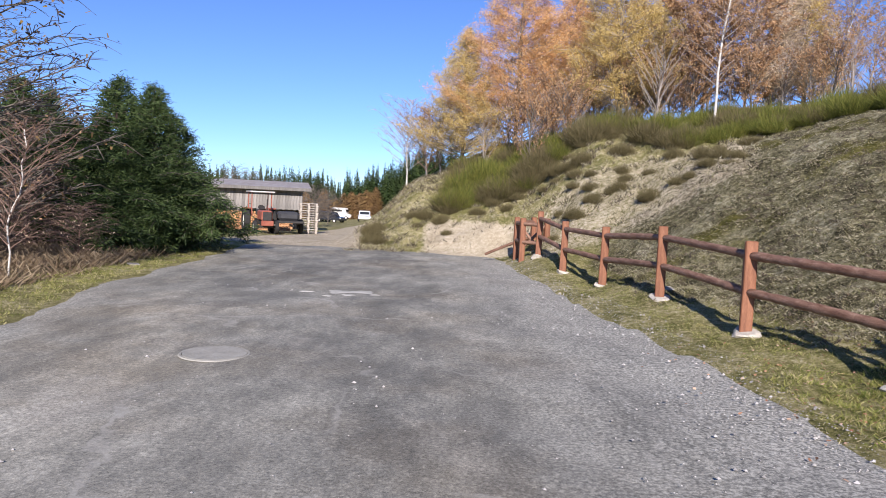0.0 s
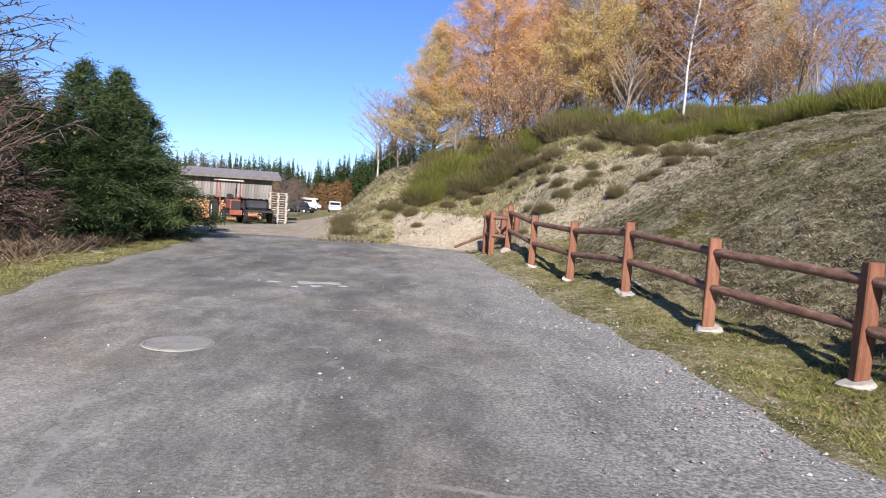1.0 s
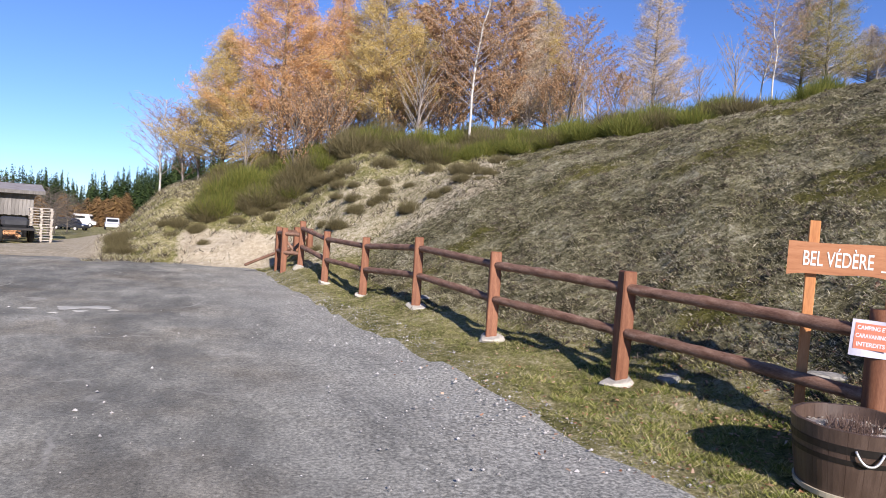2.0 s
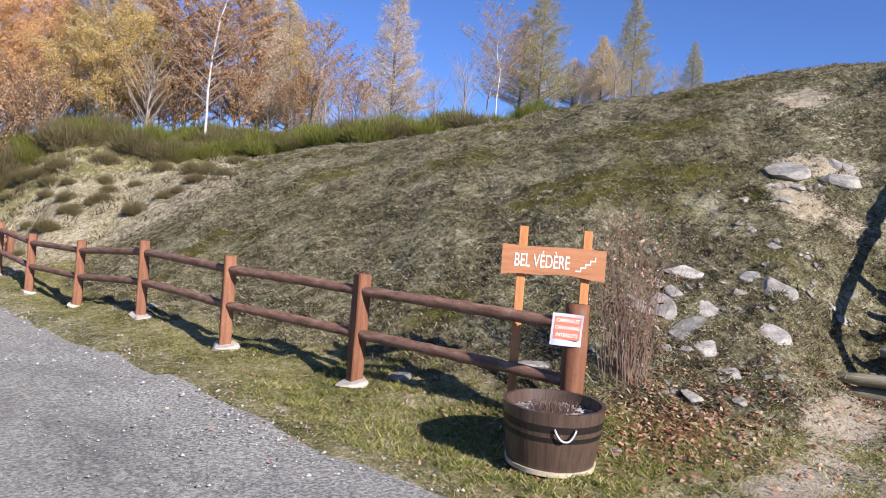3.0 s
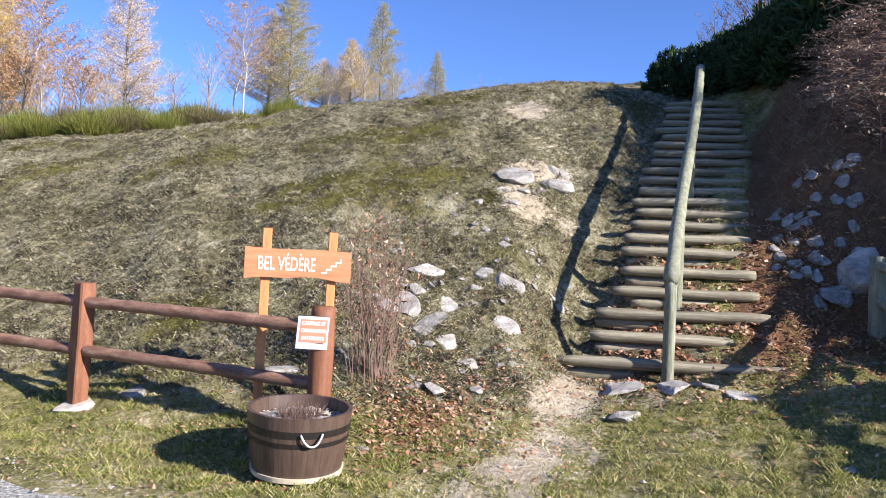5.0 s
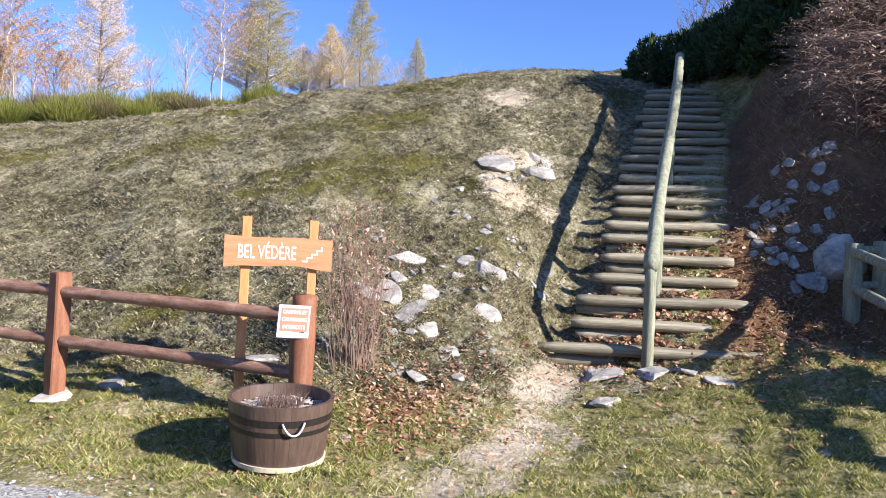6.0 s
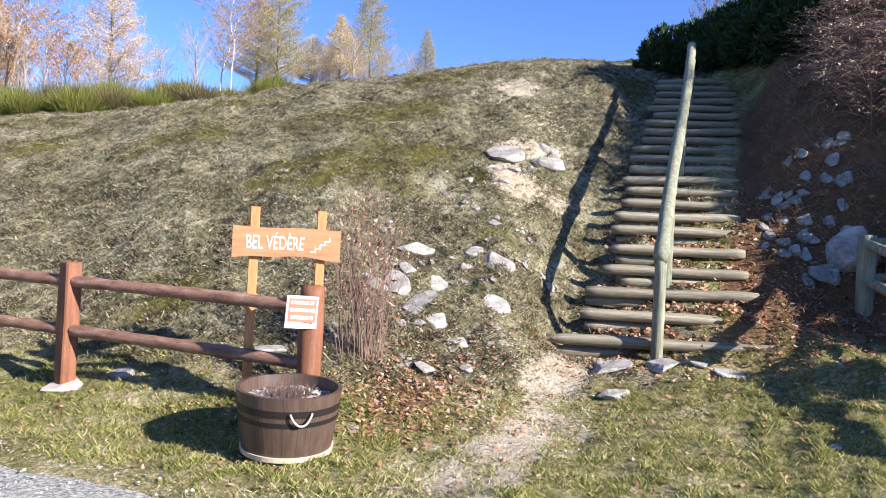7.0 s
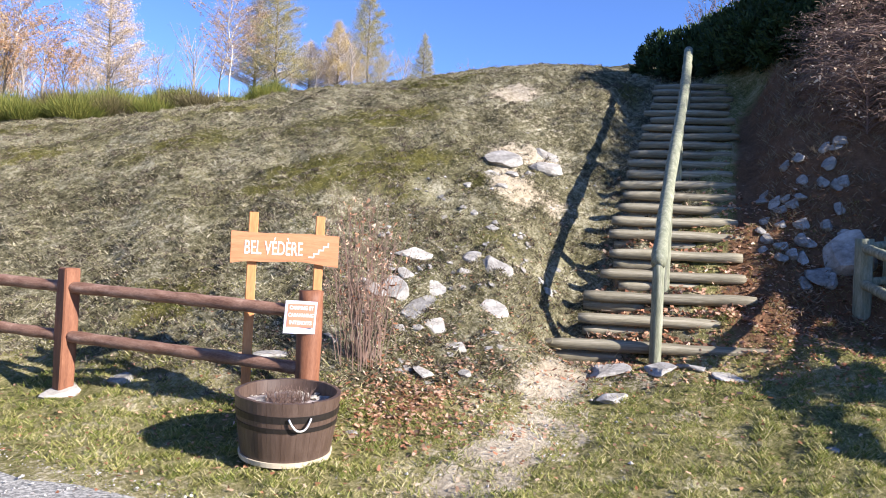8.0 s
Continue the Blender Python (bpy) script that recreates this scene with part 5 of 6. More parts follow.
for i in range(34):
    broom(rng.uniform(0.5, 13), rng.uniform(23.2, 27.2), rng.uniform(0.55, 0.95), rng.uniform() < 0.45)
for i in range(34):
    az = rng.uniform(12, 24)
    broom(az, rng.uniform(21.6, 24.6), rng.uniform(0.5, 0.85), rng.uniform() < 0.4)
for i in range(30):
    az = rng.uniform(23, 33)
    broom(az, rng.uniform(21.0, 23.5), rng.uniform(0.45, 0.8), rng.uniform() < 0.3)
for i in range(30):
    az = rng.uniform(31, 41.5)
    broom(az, rng.uniform(20.5, 23.5), rng.uniform(0.6, 0.95), rng.uniform() < 0.25)
for i in range(26):
    broom(rng.uniform(0.5, 14), rng.uniform(23.2, 25.4), rng.uniform(0.6, 0.95), rng.uniform() < 0.25)
for az, d in ((45.8, 24), (46.6, 24.5), (43.2, 23)):
    broom(az, d, 0.75)
for i in range(34):
    broom(rng.uniform(8, 24), rng.uniform(17.5, 21.3), rng.uniform(0.18, 0.4), True)
for i in range(40):
    broom(rng.uniform(-6, 11), rng.uniform(21.8, 24), rng.uniform(0.25, 0.5), True)

# red-stemmed sapling beside the sign
_b, _lb = Bag(), Bag()
for i in range(85):
    a, q = rng.uniform(0, 6.28), abs(rng.normal(0, 0.14))
    p0 = np.array([math.cos(a) * q, math.sin(a) * q, -0.05])
    H = rng.uniform(0.6, 1.5)
    lean = rng.normal(0, 0.12, 3) * (1, 1, 0) + np.array([math.cos(a), math.sin(a), 0]) * 0.14
    H *= 1.12
    p = [p0 + np.array([0, 0, H]) * t + lean * t ** 1.5 + rng.normal(0, 0.012, 3) for t in np.linspace(0, 1, 6)]
    _b.tube(p, np.linspace(0.0042, 0.0012, 6), 4)
    for j in range(4):
        u = int(rng.integers(2, 5))
        e = p[u] + rng.normal(0, 0.09, 3) + np.array([0, 0, 0.1])
        _b.tube([p[u], e], [0.002, 0.001], 3)
        _lb.quads(np.array([e, e + 0.02]), rng.normal(0, 0.018, (2, 3)), rng.normal(0, 0.012, (2, 3)))
sap = thing("bare_sapling", pose(5.45, 3.80, gz(5.45, 3.80)), "thin reddish leafless sapling with many stems beside the sign", "shrub")
part("brushwood", _b.mesh("brushwood"), M_REDTWIG, sap)
part("withered_foliage", _lb.mesh("withered_foliage"), M_LEAF, sap)
# withered flowers behind the planter
_b = Bag()
_n = 240
_c = rng.normal(0, 1, (_n, 3)) * (0.13, 0.09, 0.05) + (0, 0, 0.08)
_b.quads(_c, rand_dirs(_n) * 0.05, rand_dirs(_n) * 0.03)
fl = thing("withered_flowers", pose(4.28, 3.85, gz(4.28, 3.85)), "clump of withered pink and cream flowers by the post", "plant")
tagged(part("blooms", _b.mesh("blooms"), leafy("withered_petals", [(0.2, 0.05, 0.06), (0.45, 0.3, 0.26), (0.6, 0.52, 0.44)]), fl), kind="stuff")

# ---- bank by the stairs: hedge, bare bushes ----


def hedge_mesh(seed, n, R, H):
    r = np.random.default_rng(seed)
    v = unit(r.normal(size=(n, 3)))
    v[:, 2] = np.abs(v[:, 2])
    c = v * (r.uniform(0.5, 1.05, n) ** 0.5)[:, None] * (R, R, H)
    c += 0.12 * R * np.stack([wob(c[:, 0], c[:, 1], 0.6, seed), wob(c[:, 1], c[:, 2], 0.6, seed + 1), wob(c[:, 2], c[:, 0], 0.6, seed + 2)], 1)
    d = unit(v + r.normal(0, 0.6, (n, 3)) + (0, 0, 0.25)) * r.uniform(0.07, 0.16, n)[:, None]
    b = Bag()
    b.quads(c, d, unit(np.cross(d, unit(r.normal(size=(n, 3))))) * 0.05)
    return b.mesh("foliage")


_hedges = [hedge_mesh(70 + i, 6500, 1.0, 1.25) for i in range(3)]
for me in _hedges:
    me.materials.append(M_HEDGE)
# The last eight, right of the view, are added to shade bank and path.
for az, d, sc, h in ((77.0, 19.2, 0.8, 1.0), (79.5, 19.0, 0.9, 1.05), (82, 18.4, 1.0, 1.15), (84.5, 17.6, 1.1, 1.35), (86.8, 16.6, 1.25, 1.55), (89, 15.4, 1.3, 1.7), (91.5, 15.6, 1.4, 1.8), (94.5, 15.0, 1.4, 1.8), (97.5, 15.5, 1.4, 1.9), (84.2, 15.9, 0.9, 0.85), (86.2, 15.1, 0.85, 0.8), (89.5, 14.4, 0.8, 0.5), (82.4, 17.0, 0.9, 0.9), (98.6, 11.45, 0.75, 1.25), (97.0, 12.4, 0.75, 1.2), (99.9, 10.45, 0.7, 1.3), (104, 9.9, 0.9, 1.0), (108.9, 8.03, 0.75, 1.25), (97.0, 10.8, 0.8, 0.85), (97.5, 12.2, 0.9, 0.6), (95.5, 13.4, 0.85, 0.5)):
    x, y = polar(az, d)
    ob = new("conifer_bush", _hedges[int(az * 2) % 3])
    ob.matrix_basis = pose(x, y, gz(x, y) - 0.15, 0, 0, az * 40) @ Matrix.Diagonal((sc, sc, h, 1))
    tagged(ob, "dense dark green conifer bush, above the stairs or added unseen for shade", "shrub", "conifer bushes")
THICKET = dict(first=0.03, tiers=74, up=0.8, droop=0.5, profile="round", crook=0.2, twigs=13)
for i, (az, d, sc) in enumerate(((88.9, 12.4, 0.55), (90.6, 11.7, 0.62), (92.8, 11.8, 0.85), (87.6, 13.6, 0.5), (91.5, 13.2, 0.8), (95.5, 12.5, 0.9), (99, 12.8, 1.2), (89.8, 13.2, 0.6))):
    x, y = polar(az, d)
    tree("bare_bush", x, y, "birch", 1.9, 1.3, 80 + i % 2, 160, 0.06, 0.016, M_REDTWIG, M_REDTWIG, M_LARCHP, "tangled leafless brown bush with a few pale leaves", "shrub", "bare bushes by the stairs", rz=i * 77, scale=sc, **THICKET)
for az, d, sc in ((82, 21.5, 0.9), (84, 22, 1.0), (79.5, 23, 0.6), (86, 21.5, 1.2)):
    x, y = polar(az, d)
    tree("red_shrub", x, y, "birch", 2.6, 1.3, 85, 900, 0.05, 0.03, M_REDTWIG, M_REDTWIG, M_BIRCHLEAF, "reddish leafless shrub on the hilltop", "shrub", "red shrubs", rz=az * 9, scale=sc, **SCRUB)

# ---- far side of the road ----
SPR = dict(first=0.02, tiers=110, up=0.22, droop=0.05, twigs=9)
for x, y, H, sp, seed, rz in ((-7.25, 17.6, 3.95, 2.0, 101, 0), (-8.25, 17.8, 4.2, 2.1, 102, 50), (-7.5, 16.8, 2.7, 1.6, 101, 120), (-9.3, 17.4, 3.1, 1.5, 102, 200)):
    tree("spruce", x, y, "spruce", H * 1.04, sp * 1.08, seed + int(H * 10), 52000, 0.10, 0.08, M_BARK, M_BARK, M_SPRUCE, "dark green spruce with branches down to the ground", group="spruces by the road", rz=rz, **SPR)
for x, y, sc, rz in ((-10.4, 17.2, 1.0, 30), (-12.2, 17.0, 1.15, 90), (-9.6, 19.6, 0.9, 10), (-13.8, 19.5, 1.2, 150), (-11.6, 20.5, 1.05, 220), (-15.5, 17.5, 1.2, 300)):
    tree("spruce", x, y, "spruce", 4.2, 1.75, 101 + 42, 26000, 0.12, 0.08, M_BARK, M_BARK, M_SPRUCE, "dark spruce standing in the thicket", group="spruces by the road", rz=rz, scale=sc, **SPR)
OAK = dict(first=0.12, tiers=60, up=0.6, droop=0.15, profile="round", crook=0.15, twigs=13)
tree("bare_tree", -8.1, 11.9, "birch", 5.4, 2.5, 111, 1500, 0.07, 0.09, M_BARK, M_BARK, leafy("dark_withered_leaves", [(0.05, 0.035, 0.03), (0.12, 0.08, 0.06), (0.3, 0.2, 0.07)]), "nearly bare tree with dark withered leaves at the verge", **OAK)
tree("bare_tree", -9.6, 14.0, "birch", 4.6, 2.4, 112, 200, 0.07, 0.07, M_BARK, M_BARK, M_BRAMBLE, "leafless grey-brown tree in the thicket", **OAK)
tree("young_birch", -6.9, 11.1, "birch", 2.6, 0.9, 113, 60, 0.05, 0.009, M_BIRCH, M_REDTWIG, M_BIRCHLEAF, "thin young birch with a white stem at the verge", **BIRCH)
for i, (x, y, sc) in enumerate(((-8.3, 12.8, 0.7), (-9.2, 15.4, 0.9), (-7.6, 14.6, 0.6), (-9.9, 12.8, 1.0), (-11.4, 15.0, 1.2), (-8.0, 10.2, 0.6))):
    tree("bare_bush", x, y, "birch", 1.9, 1.3, 80 + i % 2, 160, 0.06, 0.016, M_REDTWIG, M_REDTWIG, M_LARCHP, "tangled brown bush on the far verge", "shrub", "bushes on the far verge", rz=i * 63, scale=sc, **THICKET)
blades("bramble_bank", scatter(30000, -10.5, -5.8, 8, 19.5, lambda x, y: smooth01(road_left(np.clip(y, -30, 21)) - x, 0.7, 1.3) * patchy(x, y, 0.8, 28)), 0.30, 0.02, 1.0, M_BRAMBLE, "tangle of dead brambles along the far verge", "undergrowth", 0.75)
# a wall of scrub closes the view past the far verge
for i in range(16):
    x, y = -14 - 0.5 * (i % 4) + rng.uniform(-1, 1), -6 + i * 2.2
    tree("bare_tree", x, y, "birch", 4.6, 2.4, 112, 200, 0.07, 0.07, M_BARK, M_BARK, M_BRAMBLE, "leafless grey-brown tree in the thicket", group="thicket trees", rz=i * 50, scale=rng.uniform(0.8, 1.2), **OAK)

# ---- asphalt marks: inspection cover and pale patch ----
_bm = bmesh.new()
bmesh.ops.create_circle(_bm, cap_ends=True, segments=40, radius=0.29)
_r = bmesh.ops.extrude_face_region(_bm, geom=_bm.faces[:])
bmesh.ops.translate(_bm, vec=(0, 0, 0.006), verts=[v for v in _r["geom"] if isinstance(v, bmesh.types.BMVert)])
M_COVER = surf("dusty_cover", [(0.22, 0.21, 0.18), (0.33, 0.315, 0.27), (0.42, 0.40, 0.345)], 6, 60, 0.85, 0.4, 0.004)
cover = thing("inspection_cover", pose(-2.07, 6.43, 0.017 + 0.012 * float(wob(np.array([-2.07]), np.array([6.43]), 2.4, 13)[0])), "round dusty grey inspection cover flush in the asphalt", "manhole cover")
part("lid", _bm, M_COVER, cover)
_v, _f = [], []
for i in range(40):
    a = 2 * math.pi * i / 40
    for r, z in ((0.294, 0.0), (0.296, 0.0045), (0.315, 0.0045), (0.325, -0.006)):
        _v.append((r * math.cos(a), r * math.sin(a), z))
for i in range(40):
    a, b = 4 * i, 4 * ((i + 1) % 40)
    _f += [[a + k, b + k, b + k + 1, a + k + 1] for k in range(3)]
part("frame", mesh_np("frame", _v, _f), M_COVER, cover, "worn dusty rim")


def patch(name, x, y, rx, ry, material, label, seed):
    n, v = 36, [(0, 0, 0.004)]
    for ring, h in ((0.6, 0.004), (1.0, -0.004)):
        for i in range(n):
            a = 2 * math.pi * i / n
            k = ring * (1 + 0.22 * math.sin(3 * a + seed) + 0.12 * math.sin(7 * a + 2 * seed))
            v.append((rx * k * math.cos(a), ry * k * math.sin(a), h))
    f = [[0, 1 + i, 1 + (i + 1) % n] for i in range(n)] + [[1 + i, 1 + n + i, 1 + n + (i + 1) % n, 1 + (i + 1) % n] for i in range(n)]
    zz = 0.012 + 0.012 * float(wob(np.array([x]), np.array([y]), 2.4, 13)[0]) + 0.004
    ob = part(name, mesh_np(name, v, f), material)
    ob.matrix_basis = pose(x, y, zz)
    return tagged(ob, label, "road patch", kind="structure")


M_CHALK = surf("pale_patch", [(0.27, 0.26, 0.23), (0.42, 0.405, 0.36), (0.58, 0.56, 0.50)], 4, 50, 0.9, 0.3, 0.004)
for x, y, rx, ry, k in ((-1.62, 11.2, 0.2, 0.2, 1), (-1.3, 11.3, 0.22, 0.17, 4), (-1.45, 10.9, 0.1, 0.08, 7), (-2.15, 11.15, 0.13, 0.07, 2), (-1.05, 11.05, 0.08, 0.06, 9), (-1.75, 10.75, 0.07, 0.05, 11)):
    patch("road_patch", x, y, rx, ry, M_CHALK, "white worn patch on the asphalt", k)

# ---- shed, woodpile, tractor ----
M_OLDWOOD = surf("grey_boards", [(0.11, 0.10, 0.09), (0.22, 0.205, 0.185), (0.34, 0.32, 0.30)], 3, 30, 0.85, 0.4, 0.006, (6, 6, 0.6), vary=0.25)
M_ROOF = surf("faded_roofing", [(0.18, 0.15, 0.135), (0.30, 0.27, 0.25), (0.44, 0.41, 0.38)], 2, 20, 0.7, 0.3, 0.01)
M_ENDS = surf("cut_log_ends", [(0.32, 0.14, 0.06), (0.48, 0.25, 0.12), (0.62, 0.38, 0.22)], 6, 40, 0.85, 0.3, 0.005, vary=0.3)
sx, sy = polar(-15.2, 52.0)
sz = gz(sx, sy)
shed = thing("wood_shed", pose(sx, sy, sz, 0, 0, 14), "old grey board shed with a faded low roof", "shed")
for i in range(34):
    bm = box_bm(0.185, 0.03, 1.5, 0.004)
    part("board", bm, M_OLDWOOD, shed).matrix_basis = pose(-3.2 + i * 0.194, -1.6, 2.25 + 0.02 * math.sin(i * 3), 0, 0, 0)
for i in range(12):
    bm = box_bm(0.03, 0.25, 1.5, 0.004)
    part("board", bm, M_OLDWOOD, shed).matrix_basis = pose(3.3, -1.5 + i * 0.27, 2.25)
for px in (-3.2, -1.0, 1.2, 3.25):
    for py in (-1.6, 1.6):
        part("post", box_bm(0.16, 0.16, 3.1, 0.01), M_OLDWOOD, shed).matrix_basis = pose(px, py + 0.1, 1.45)
part("back_wall", box_bm(6.6, 0.06, 3.0, 0.01), M_OLDWOOD, shed).matrix_basis = pose(0, 1.8, 1.4)
part("roof", box_bm(7.6, 4.6, 0.12, 0.02), M_ROOF, shed, "faded pinkish sheet roof").matrix_basis = pose(0.1, 0, 3.22, 6, 0, 0)
part("fascia", box_bm(7.6, 0.05, 0.22, 0.01), M_OLDWOOD, shed).matrix_basis = pose(0.1, -2.3, 2.93, 6, 0, 0)
_v, _f = tube_arrays([(0, -0.25, 0), (0, 0.25, 0)], [0.09, 0.09], 9, True)
_log = mesh_np("log", _v, _f)
pile = thing("woodpile", pose(sx, sy, sz, 0, 0, 14), "stack of split firewood with orange cut ends under the shed", "woodpile")
for r in range(8):
    for c in range(30):
        if c > 24 and r > 4:
            continue
        ob = part("log", _log, M_ENDS, pile)
        ob.matrix_basis = pose(-3.0 + c * 0.19 + 0.09 * (r % 2), -1.9 + random.uniform(-0.05, 0.05), 0.08 + r * 0.165, 0, random.uniform(0, 90), 0) @ Matrix.Diagonal((random.uniform(0.8, 1.1),) * 3 + (1,))

M_RED = surf("faded_red_paint", [(0.16, 0.045, 0.03), (0.28, 0.08, 0.05), (0.36, 0.15, 0.10)], 4, 40, 0.45, 0.2, 0.003, spec=0.5)
M_TYRE = surf("tyre_rubber", [(0.015, 0.015, 0.015), (0.035, 0.033, 0.03)], 6, 50, 0.8, 0.4, 0.01)
M_IRON = surf("dark_iron", [(0.03, 0.03, 0.032), (0.07, 0.065, 0.06)], 6, 50, 0.6, 0.2, 0.004, metal=0.4)
M_PALE = surf("pale_sheet_metal", [(0.5, 0.48, 0.44), (0.65, 0.63, 0.6)], 4, 40, 0.5, 0.1, 0.002)


def wheel(parent, x, y, r, w, label="", rim_mat=None):
    """A wheel with lugs: a tyre and its rim."""
    prof = [(r * 0.62, -w / 2), (r * 0.92, -w / 2), (r, -w * 0.32), (r, w * 0.32), (r * 0.92, w / 2), (r * 0.62, w / 2)]
    v, f, n = [], [], 28
    for i in range(n):
        a = 2 * math.pi * i / n
        lug = 1 + (0.03 if i % 2 and r > 0.5 else 0)
        v += [(yy, q * lug * math.cos(a), q * lug * math.sin(a)) for q, yy in prof]
    for i in range(n):
        a, b = 6 * i, 6 * ((i + 1) % n)
        f += [[a + k, a + (k + 1) % 6, b + (k + 1) % 6, b + k] for k in range(6)]
    wh = part("wheel", mesh_np("wheel", v, f), M_TYRE, parent, label)
    wh.matrix_basis = pose(x, y, r)
    bm = bmesh.new()
    bmesh.ops.create_cone(bm, cap_ends=True, segments=20, radius1=r * 0.62, radius2=r * 0.62, depth=w * 0.6)
    bmesh.ops.inset_region(bm, faces=[q for q in bm.faces if len(q.verts) > 4], thickness=r * 0.12, depth=-w * 0.12)
    part("rim", bm, rim_mat or M_PALE, wh).matrix_basis = pose(0, 0, 0, 0, 90, 0)
    return wh


tx, ty = polar(-14.6, 43.5)
tractor = thing("tractor", pose(tx, ty, gz(tx, ty), 0, 0, 25), "old faded red tractor with a pale canopy, parked", "tractor")
part("hood", box_bm(0.62, 1.5, 0.6, 0.08), M_RED, tractor).matrix_basis = pose(0, -1.05, 1.05)
part("grille", box_bm(0.5, 0.05, 0.5, 0.02), M_IRON, tractor).matrix_basis = pose(0, -1.82, 1.02)
part("chassis", box_bm(0.4, 2.9, 0.35, 0.04), M_IRON, tractor).matrix_basis = pose(0, -0.2, 0.65)
part("front_axle", box_bm(1.3, 0.12, 0.14, 0.02), M_IRON, tractor).matrix_basis = pose(0, -1.4, 0.42)
part("bumper", box_bm(0.7, 0.2, 0.3, 0.03), M_RED, tractor).matrix_basis = pose(0, -1.9, 0.62)
for s in (-1, 1):
    part("fender", box_bm(0.42, 1.0, 0.08, 0.03), M_RED, tractor).matrix_basis = pose(s * 0.72, 0.75, 1.42)
    part("fender_side", box_bm(0.05, 0.9, 0.5, 0.02), M_RED, tractor).matrix_basis = pose(s * 0.5, 0.75, 1.2)
    for yy in (0.0, 1.15):
        part("canopy_post", box_bm(0.06, 0.06, 1.3, 0.01), M_RED, tractor).matrix_basis = pose(s * 0.58, yy, 1.75)
    wheel(tractor, s * 0.62, -1.4, 0.38, 0.22)
    wheel(tractor, s * 0.78, 0.75, 0.68, 0.36)
part("canopy", box_bm(1.45, 1.75, 0.08, 0.03), M_PALE, tractor, "pale flat canopy").matrix_basis = pose(0, 0.55, 2.42)
part("seat", box_bm(0.45, 0.45, 0.4, 0.08), M_IRON, tractor).matrix_basis = pose(0, 0.6, 1.2)
bm = bmesh.new()
bmesh.ops.create_cone(bm, cap_ends=True, segments=20, radius1=0.2, radius2=0.2, depth=0.03)
part("steering_wheel", bm, M_IRON, tractor).matrix_basis = pose(0, 0.05, 1.5, 40, 0, 0)
part("exhaust", mesh_np("exhaust", *tube_arrays([(0, 0, 0), (0, 0, 0.7)], [0.035, 0.035], 8, True)), M_IRON, tractor).matrix_basis = pose(0.15, -0.9, 1.3)

tlx, tly = polar(-12.6, 44.5)
trailer = thing("farm_trailer", pose(tlx, tly, gz(tlx, tly), 0, 0, 20), "dark farm trailer with a covered load beside the tractor", "trailer")
part("bed", box_bm(1.7, 2.8, 0.14, 0.03), M_IRON, trailer).matrix_basis = pose(0, 0, 0.75)
part("load", box_bm(1.3, 1.7, 0.55, 0.16), surf("dark_tarp", [(0.03, 0.032, 0.036), (0.06, 0.06, 0.065)], 3, 30, 0.5, 0.5, 0.03), trailer, "dark tarpaulin over the load").matrix_basis = pose(0, 0, 1.08)
part("drawbar", box_bm(0.1, 1.5, 0.1, 0.01), M_IRON, trailer).matrix_basis = pose(0, -2.0, 0.6)
for s in (-1, 1):
    wheel(trailer, s * 0.85, 0.2, 0.45, 0.25)
px, py = polar(-11.0, 46.0)
pallets = thing("pallet_stack", pose(px, py, gz(px, py), 0, 0, 15), "tall stack of pale wooden pallets", "pallets")
M_PALLET = surf("pallet_wood", [(0.3, 0.25, 0.2), (0.45, 0.4, 0.34), (0.55, 0.5, 0.44)], 3, 30, 0.8, 0.3, 0.004, vary=0.2)
_deck, _blk = bpy.data.meshes.new("slat"), bpy.data.meshes.new("block")
for me, dims in ((_deck, (1.2, 0.12, 0.03)), (_blk, (0.12, 1.0, 0.1))):
    bm = box_bm(*dims, 0.004)
    bm.to_mesh(me)
    bm.free()
    me.materials.append(M_PALLET)
for r in range(13):
    for c in range(5):
        part("slat", _deck, M_PALLET, pallets).matrix_basis = pose(0.02 * (r % 3), -0.44 + 0.22 * c, 0.13 + r * 0.15)
    for c in (-0.5, 0, 0.5):
        part("block", _blk, M_PALLET, pallets).matrix_basis = pose(c + 0.02 * (r % 3), 0, 0.06 + r * 0.15)

# ---- parked vehicles and site cabin, far down the track ----
M_GLASS = surf("dark_car_glass", [(0.02, 0.024, 0.028), (0.04, 0.045, 0.05)], 3, 20, 0.08, 0.0, spec=0.8)


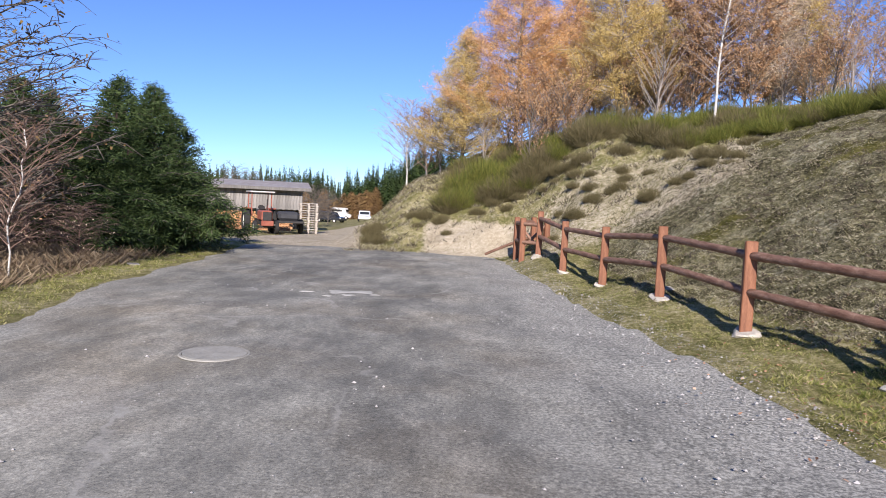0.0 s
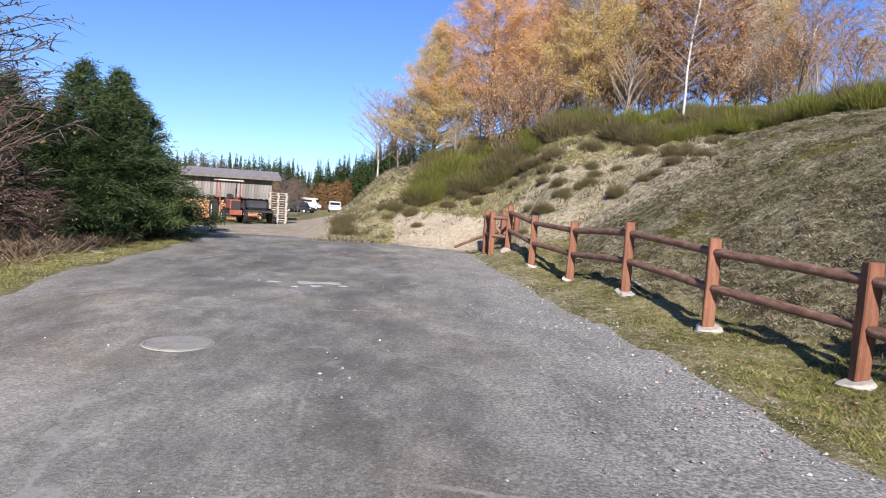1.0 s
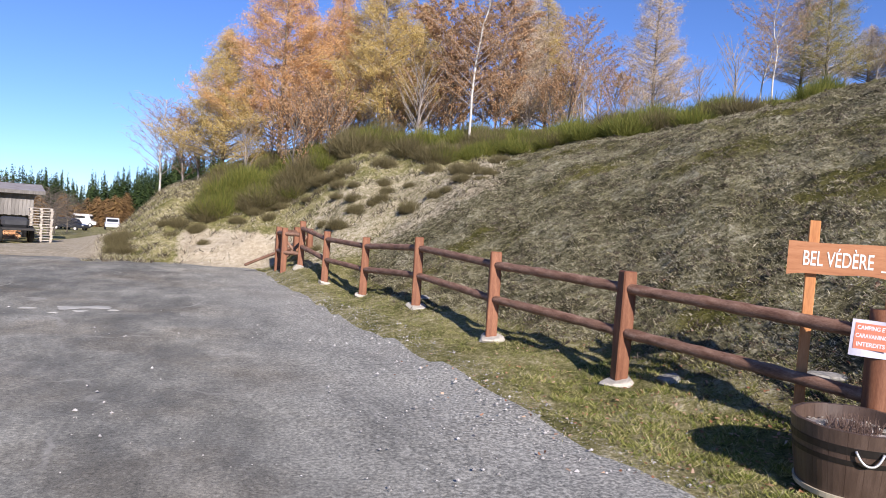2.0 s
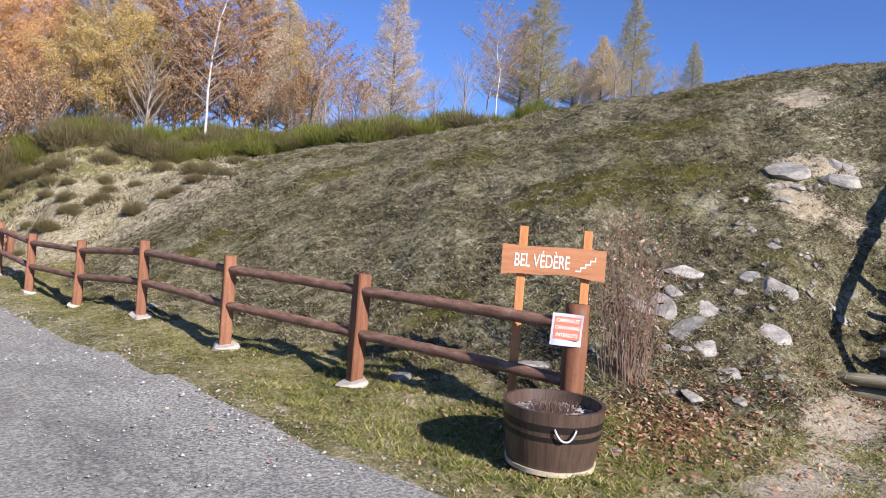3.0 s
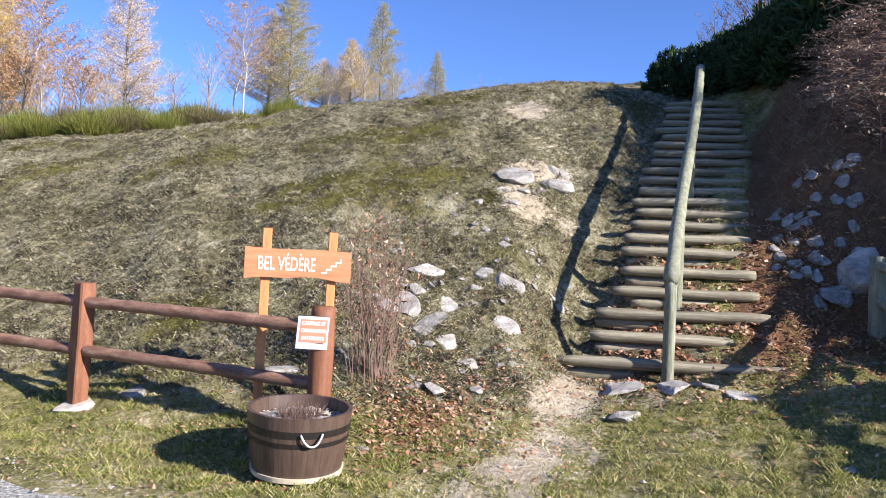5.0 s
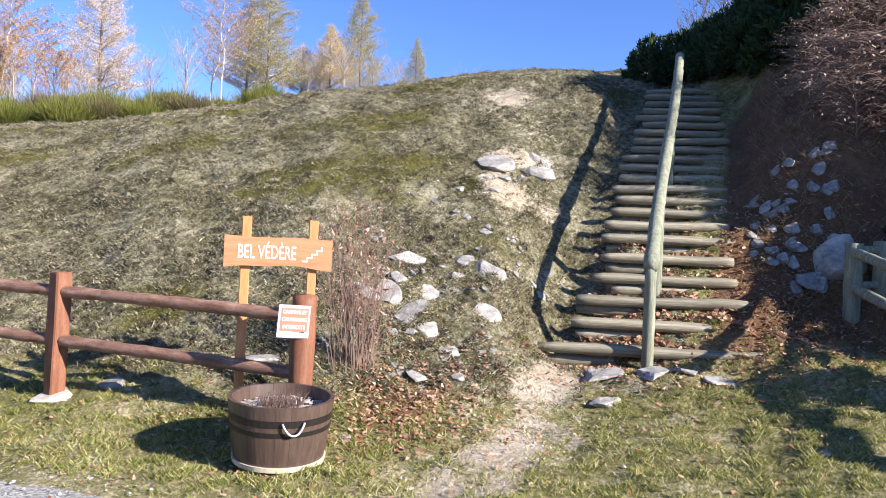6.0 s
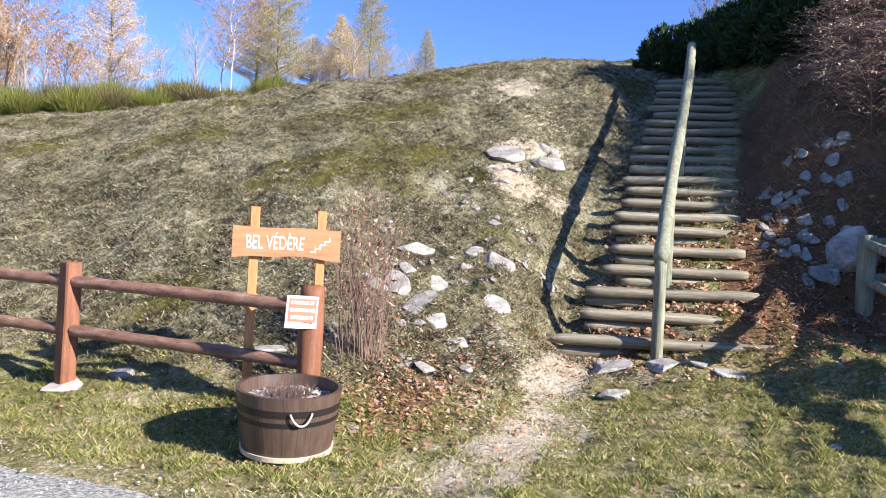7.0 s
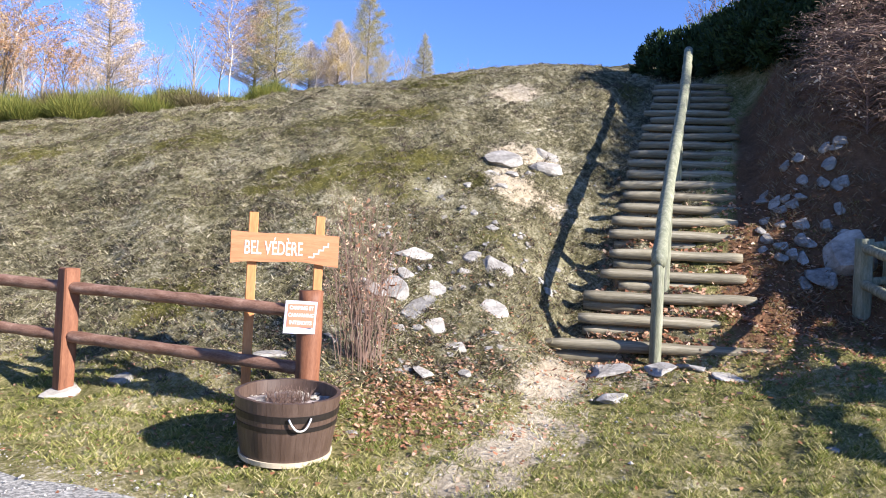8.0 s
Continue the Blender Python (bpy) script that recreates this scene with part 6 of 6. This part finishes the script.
def car(az, d, rz, material, label, L=4.2, van=False):
    x, y = polar(az, d)
    th = thing("car", pose(x, y, gz(x, y), 0, 0, rz), label, "car", "parked cars")
    h1, h2 = (0.95, 1.95) if van else (0.82, 1.45)
    prof = [(-L / 2, 0.35), (-L / 2 + 0.02, h1 - 0.12), (-L / 2 + 0.95, h1), (L / 2 - 0.1, h1 + 0.05), (L / 2, 0.75), (L / 2 - 0.02, 0.35)]
    cab = [(-L / 2 + (0.75 if van else 1.0), h1 - 0.03), (-L / 2 + (1.2 if van else 1.75), h2), (L / 2 - (0.15 if van else 0.95), h2), (L / 2 - 0.08, h1 + 0.02)]
    for nm, pr, w, mt in (("body", prof, 0.86, material), ("cabin", cab, 0.76, material)):
        v = [(s * w, p[0], p[1]) for s in (-1, 1) for p in pr]
        n = len(pr)
        f = [list(range(n)), list(range(2 * n - 1, n - 1, -1))] + [[i, n + i, n + (i + 1) % n, (i + 1) % n] for i in range(n)]
        bm = bmesh.new()
        vs = [bm.verts.new(q) for q in v]
        for q in f:
            bm.faces.new([vs[i] for i in q])
        bmesh.ops.recalc_face_normals(bm, faces=bm.faces[:])
        bmesh.ops.bevel(bm, geom=bm.edges[:], offset=0.06, segments=2, affect="EDGES")
        part(nm, bm, mt, th)
    part("windscreen", box_bm(1.3, 0.03, 0.5, 0.01), M_GLASS, th).matrix_basis = pose(0, -L / 2 + (0.92 if van else 1.33), (h1 + h2) / 2 + 0.02, -50 if not van else -30, 0, 0)
    part("rear_window", box_bm(1.25, 0.03, 0.42, 0.01), M_GLASS, th).matrix_basis = pose(0, L / 2 - (0.08 if van else 0.5), (h1 + h2) / 2 + 0.03, 55 if not van else 8, 0, 0)
    for s in (-1, 1):
        part("side_window", box_bm(0.03, L * 0.38, 0.36, 0.01), M_GLASS, th).matrix_basis = pose(s * 0.775, 0.15, (h1 + h2) / 2 + 0.02)
        part("headlight", box_bm(0.26, 0.05, 0.14, 0.02), M_PALE, th).matrix_basis = pose(s * 0.6, -L / 2 - 0.005, 0.66)
        for yy in (-L / 2 + 0.8, L / 2 - 0.85):
            wheel(th, s * 0.8, yy, 0.31, 0.2)
    return th


M_DARKPAINT = surf("dark_car_paint", [(0.02, 0.022, 0.028), (0.04, 0.042, 0.05)], 2, 30, 0.25, 0.0, spec=0.6)
M_SILVER = surf("silver_car_paint", [(0.5, 0.51, 0.53), (0.62, 0.63, 0.65)], 2, 30, 0.25, 0.0, spec=0.6)
M_YELLOW = surf("faded_yellow_paint", [(0.36, 0.31, 0.16), (0.46, 0.41, 0.24)], 2, 30, 0.5, 0.1, 0.003)
car(-6.5, 98, 8, M_SILVER, "silver parked car at the track's end")
car(-9.2, 95, 60, M_DARKPAINT, "dark parked car beside the trees")
car(-8.5, 124, 75, M_WHITE, "white parked van beside the trees", 4.8, True)
car(-10.0, 100, 30, M_DARKPAINT, "dark parked car beside the trees")
cx, cy = polar(-7.0, 138)
cabin = thing("site_cabin", pose(cx, cy, gz(cx, cy), 0, 0, 8), "faded yellow site cabin behind the parked cars", "cabin")
part("body", box_bm(4.6, 2.4, 2.1, 0.06), M_YELLOW, cabin).matrix_basis = pose(0, 0, 1.45)
part("door", box_bm(0.9, 0.06, 1.9, 0.02), M_GLASS, cabin).matrix_basis = pose(-1.2, -1.22, 1.35)
for wx in (0.3, 1.5):
    part("window", box_bm(0.9, 0.06, 0.8, 0.02), M_GLASS, cabin).matrix_basis = pose(wx, -1.22, 1.75)
for wx in (-2.0, 2.0):
    part("foot", box_bm(0.3, 2.2, 0.5, 0.02), M_IRON, cabin).matrix_basis = pose(wx, 0, 0.2)

# ---- far woods ----


def far_conifers(name, az0, az1, d0, d1, n, H, material, label, seed, fat=0.19, power=0.9, count=260, broad=0.35):
    r = np.random.default_rng(seed)
    b = Bag()
    for i in range(n):
        x, y = polar(r.uniform(az0, az1), r.uniform(d0, d1))
        z, h = gz(x, y), H * r.uniform(0.7, 1.15)
        b.tube([(x, y, z - 0.3), (x, y, z + h * 0.9)], [0.18, 0.03], 5)
        m = count
        u = r.uniform(0.06, 1, m)
        a = r.uniform(0, 6.28, m)
        R = h * fat * (1 - u) ** power + 0.1
        c = np.stack([x + np.cos(a) * R * 0.35, y + np.sin(a) * R * 0.35, z + u * h], 1)
        d = np.stack([np.cos(a) * R * 0.75, np.sin(a) * R * 0.75, -R * 0.3 + r.normal(0, 0.1, m)], 1) * r.uniform(0.6, 1.2, m)[:, None]
        w = np.stack([-np.sin(a), np.cos(a), r.normal(0, 0.2, m)], 1) * (broad * R + 0.12)[:, None]
        b.quads(c, d, w)
    return tagged(part(name, b.mesh(name), material), label, "woods", kind="stuff")


far_conifers("far_spruce_wood", -22, 1, 140, 200, 520, 9.2, M_SPRUCE, "distant wood of dark pointed spruces", 5, 0.15)
far_conifers("far_autumn_trees", -18, -5.5, 118, 138, 60, 4.4, leafy("far_autumn_leaves", [(0.16, 0.10, 0.05), (0.28, 0.17, 0.08), (0.40, 0.27, 0.11)]), "distant brown and golden autumn trees before the wood", 6, 0.36, 0.45, 500, 0.12)
far_conifers("far_left_wood", -75, -20, 60, 110, 90, 9.0, M_SPRUCE, "distant dark wood past the far verge", 8)
for i, (az, d, sc) in enumerate(((-15.5, 62, 1.0), (-13.6, 64, 0.9), (-17, 60, 1.05), (-10.6, 66, 0.85), (-10.2, 72, 0.8), (-9.4, 80, 0.8))):
    x, y = polar(az, d)
    tree("bare_tree", x, y, "birch", 4.6, 2.4, 112, 200, 0.07, 0.07, M_BARK, M_BARK, M_BRAMBLE, "leafless grey-brown tree in the thicket", group="trees behind the shed", rz=i * 40, scale=sc, **OAK)
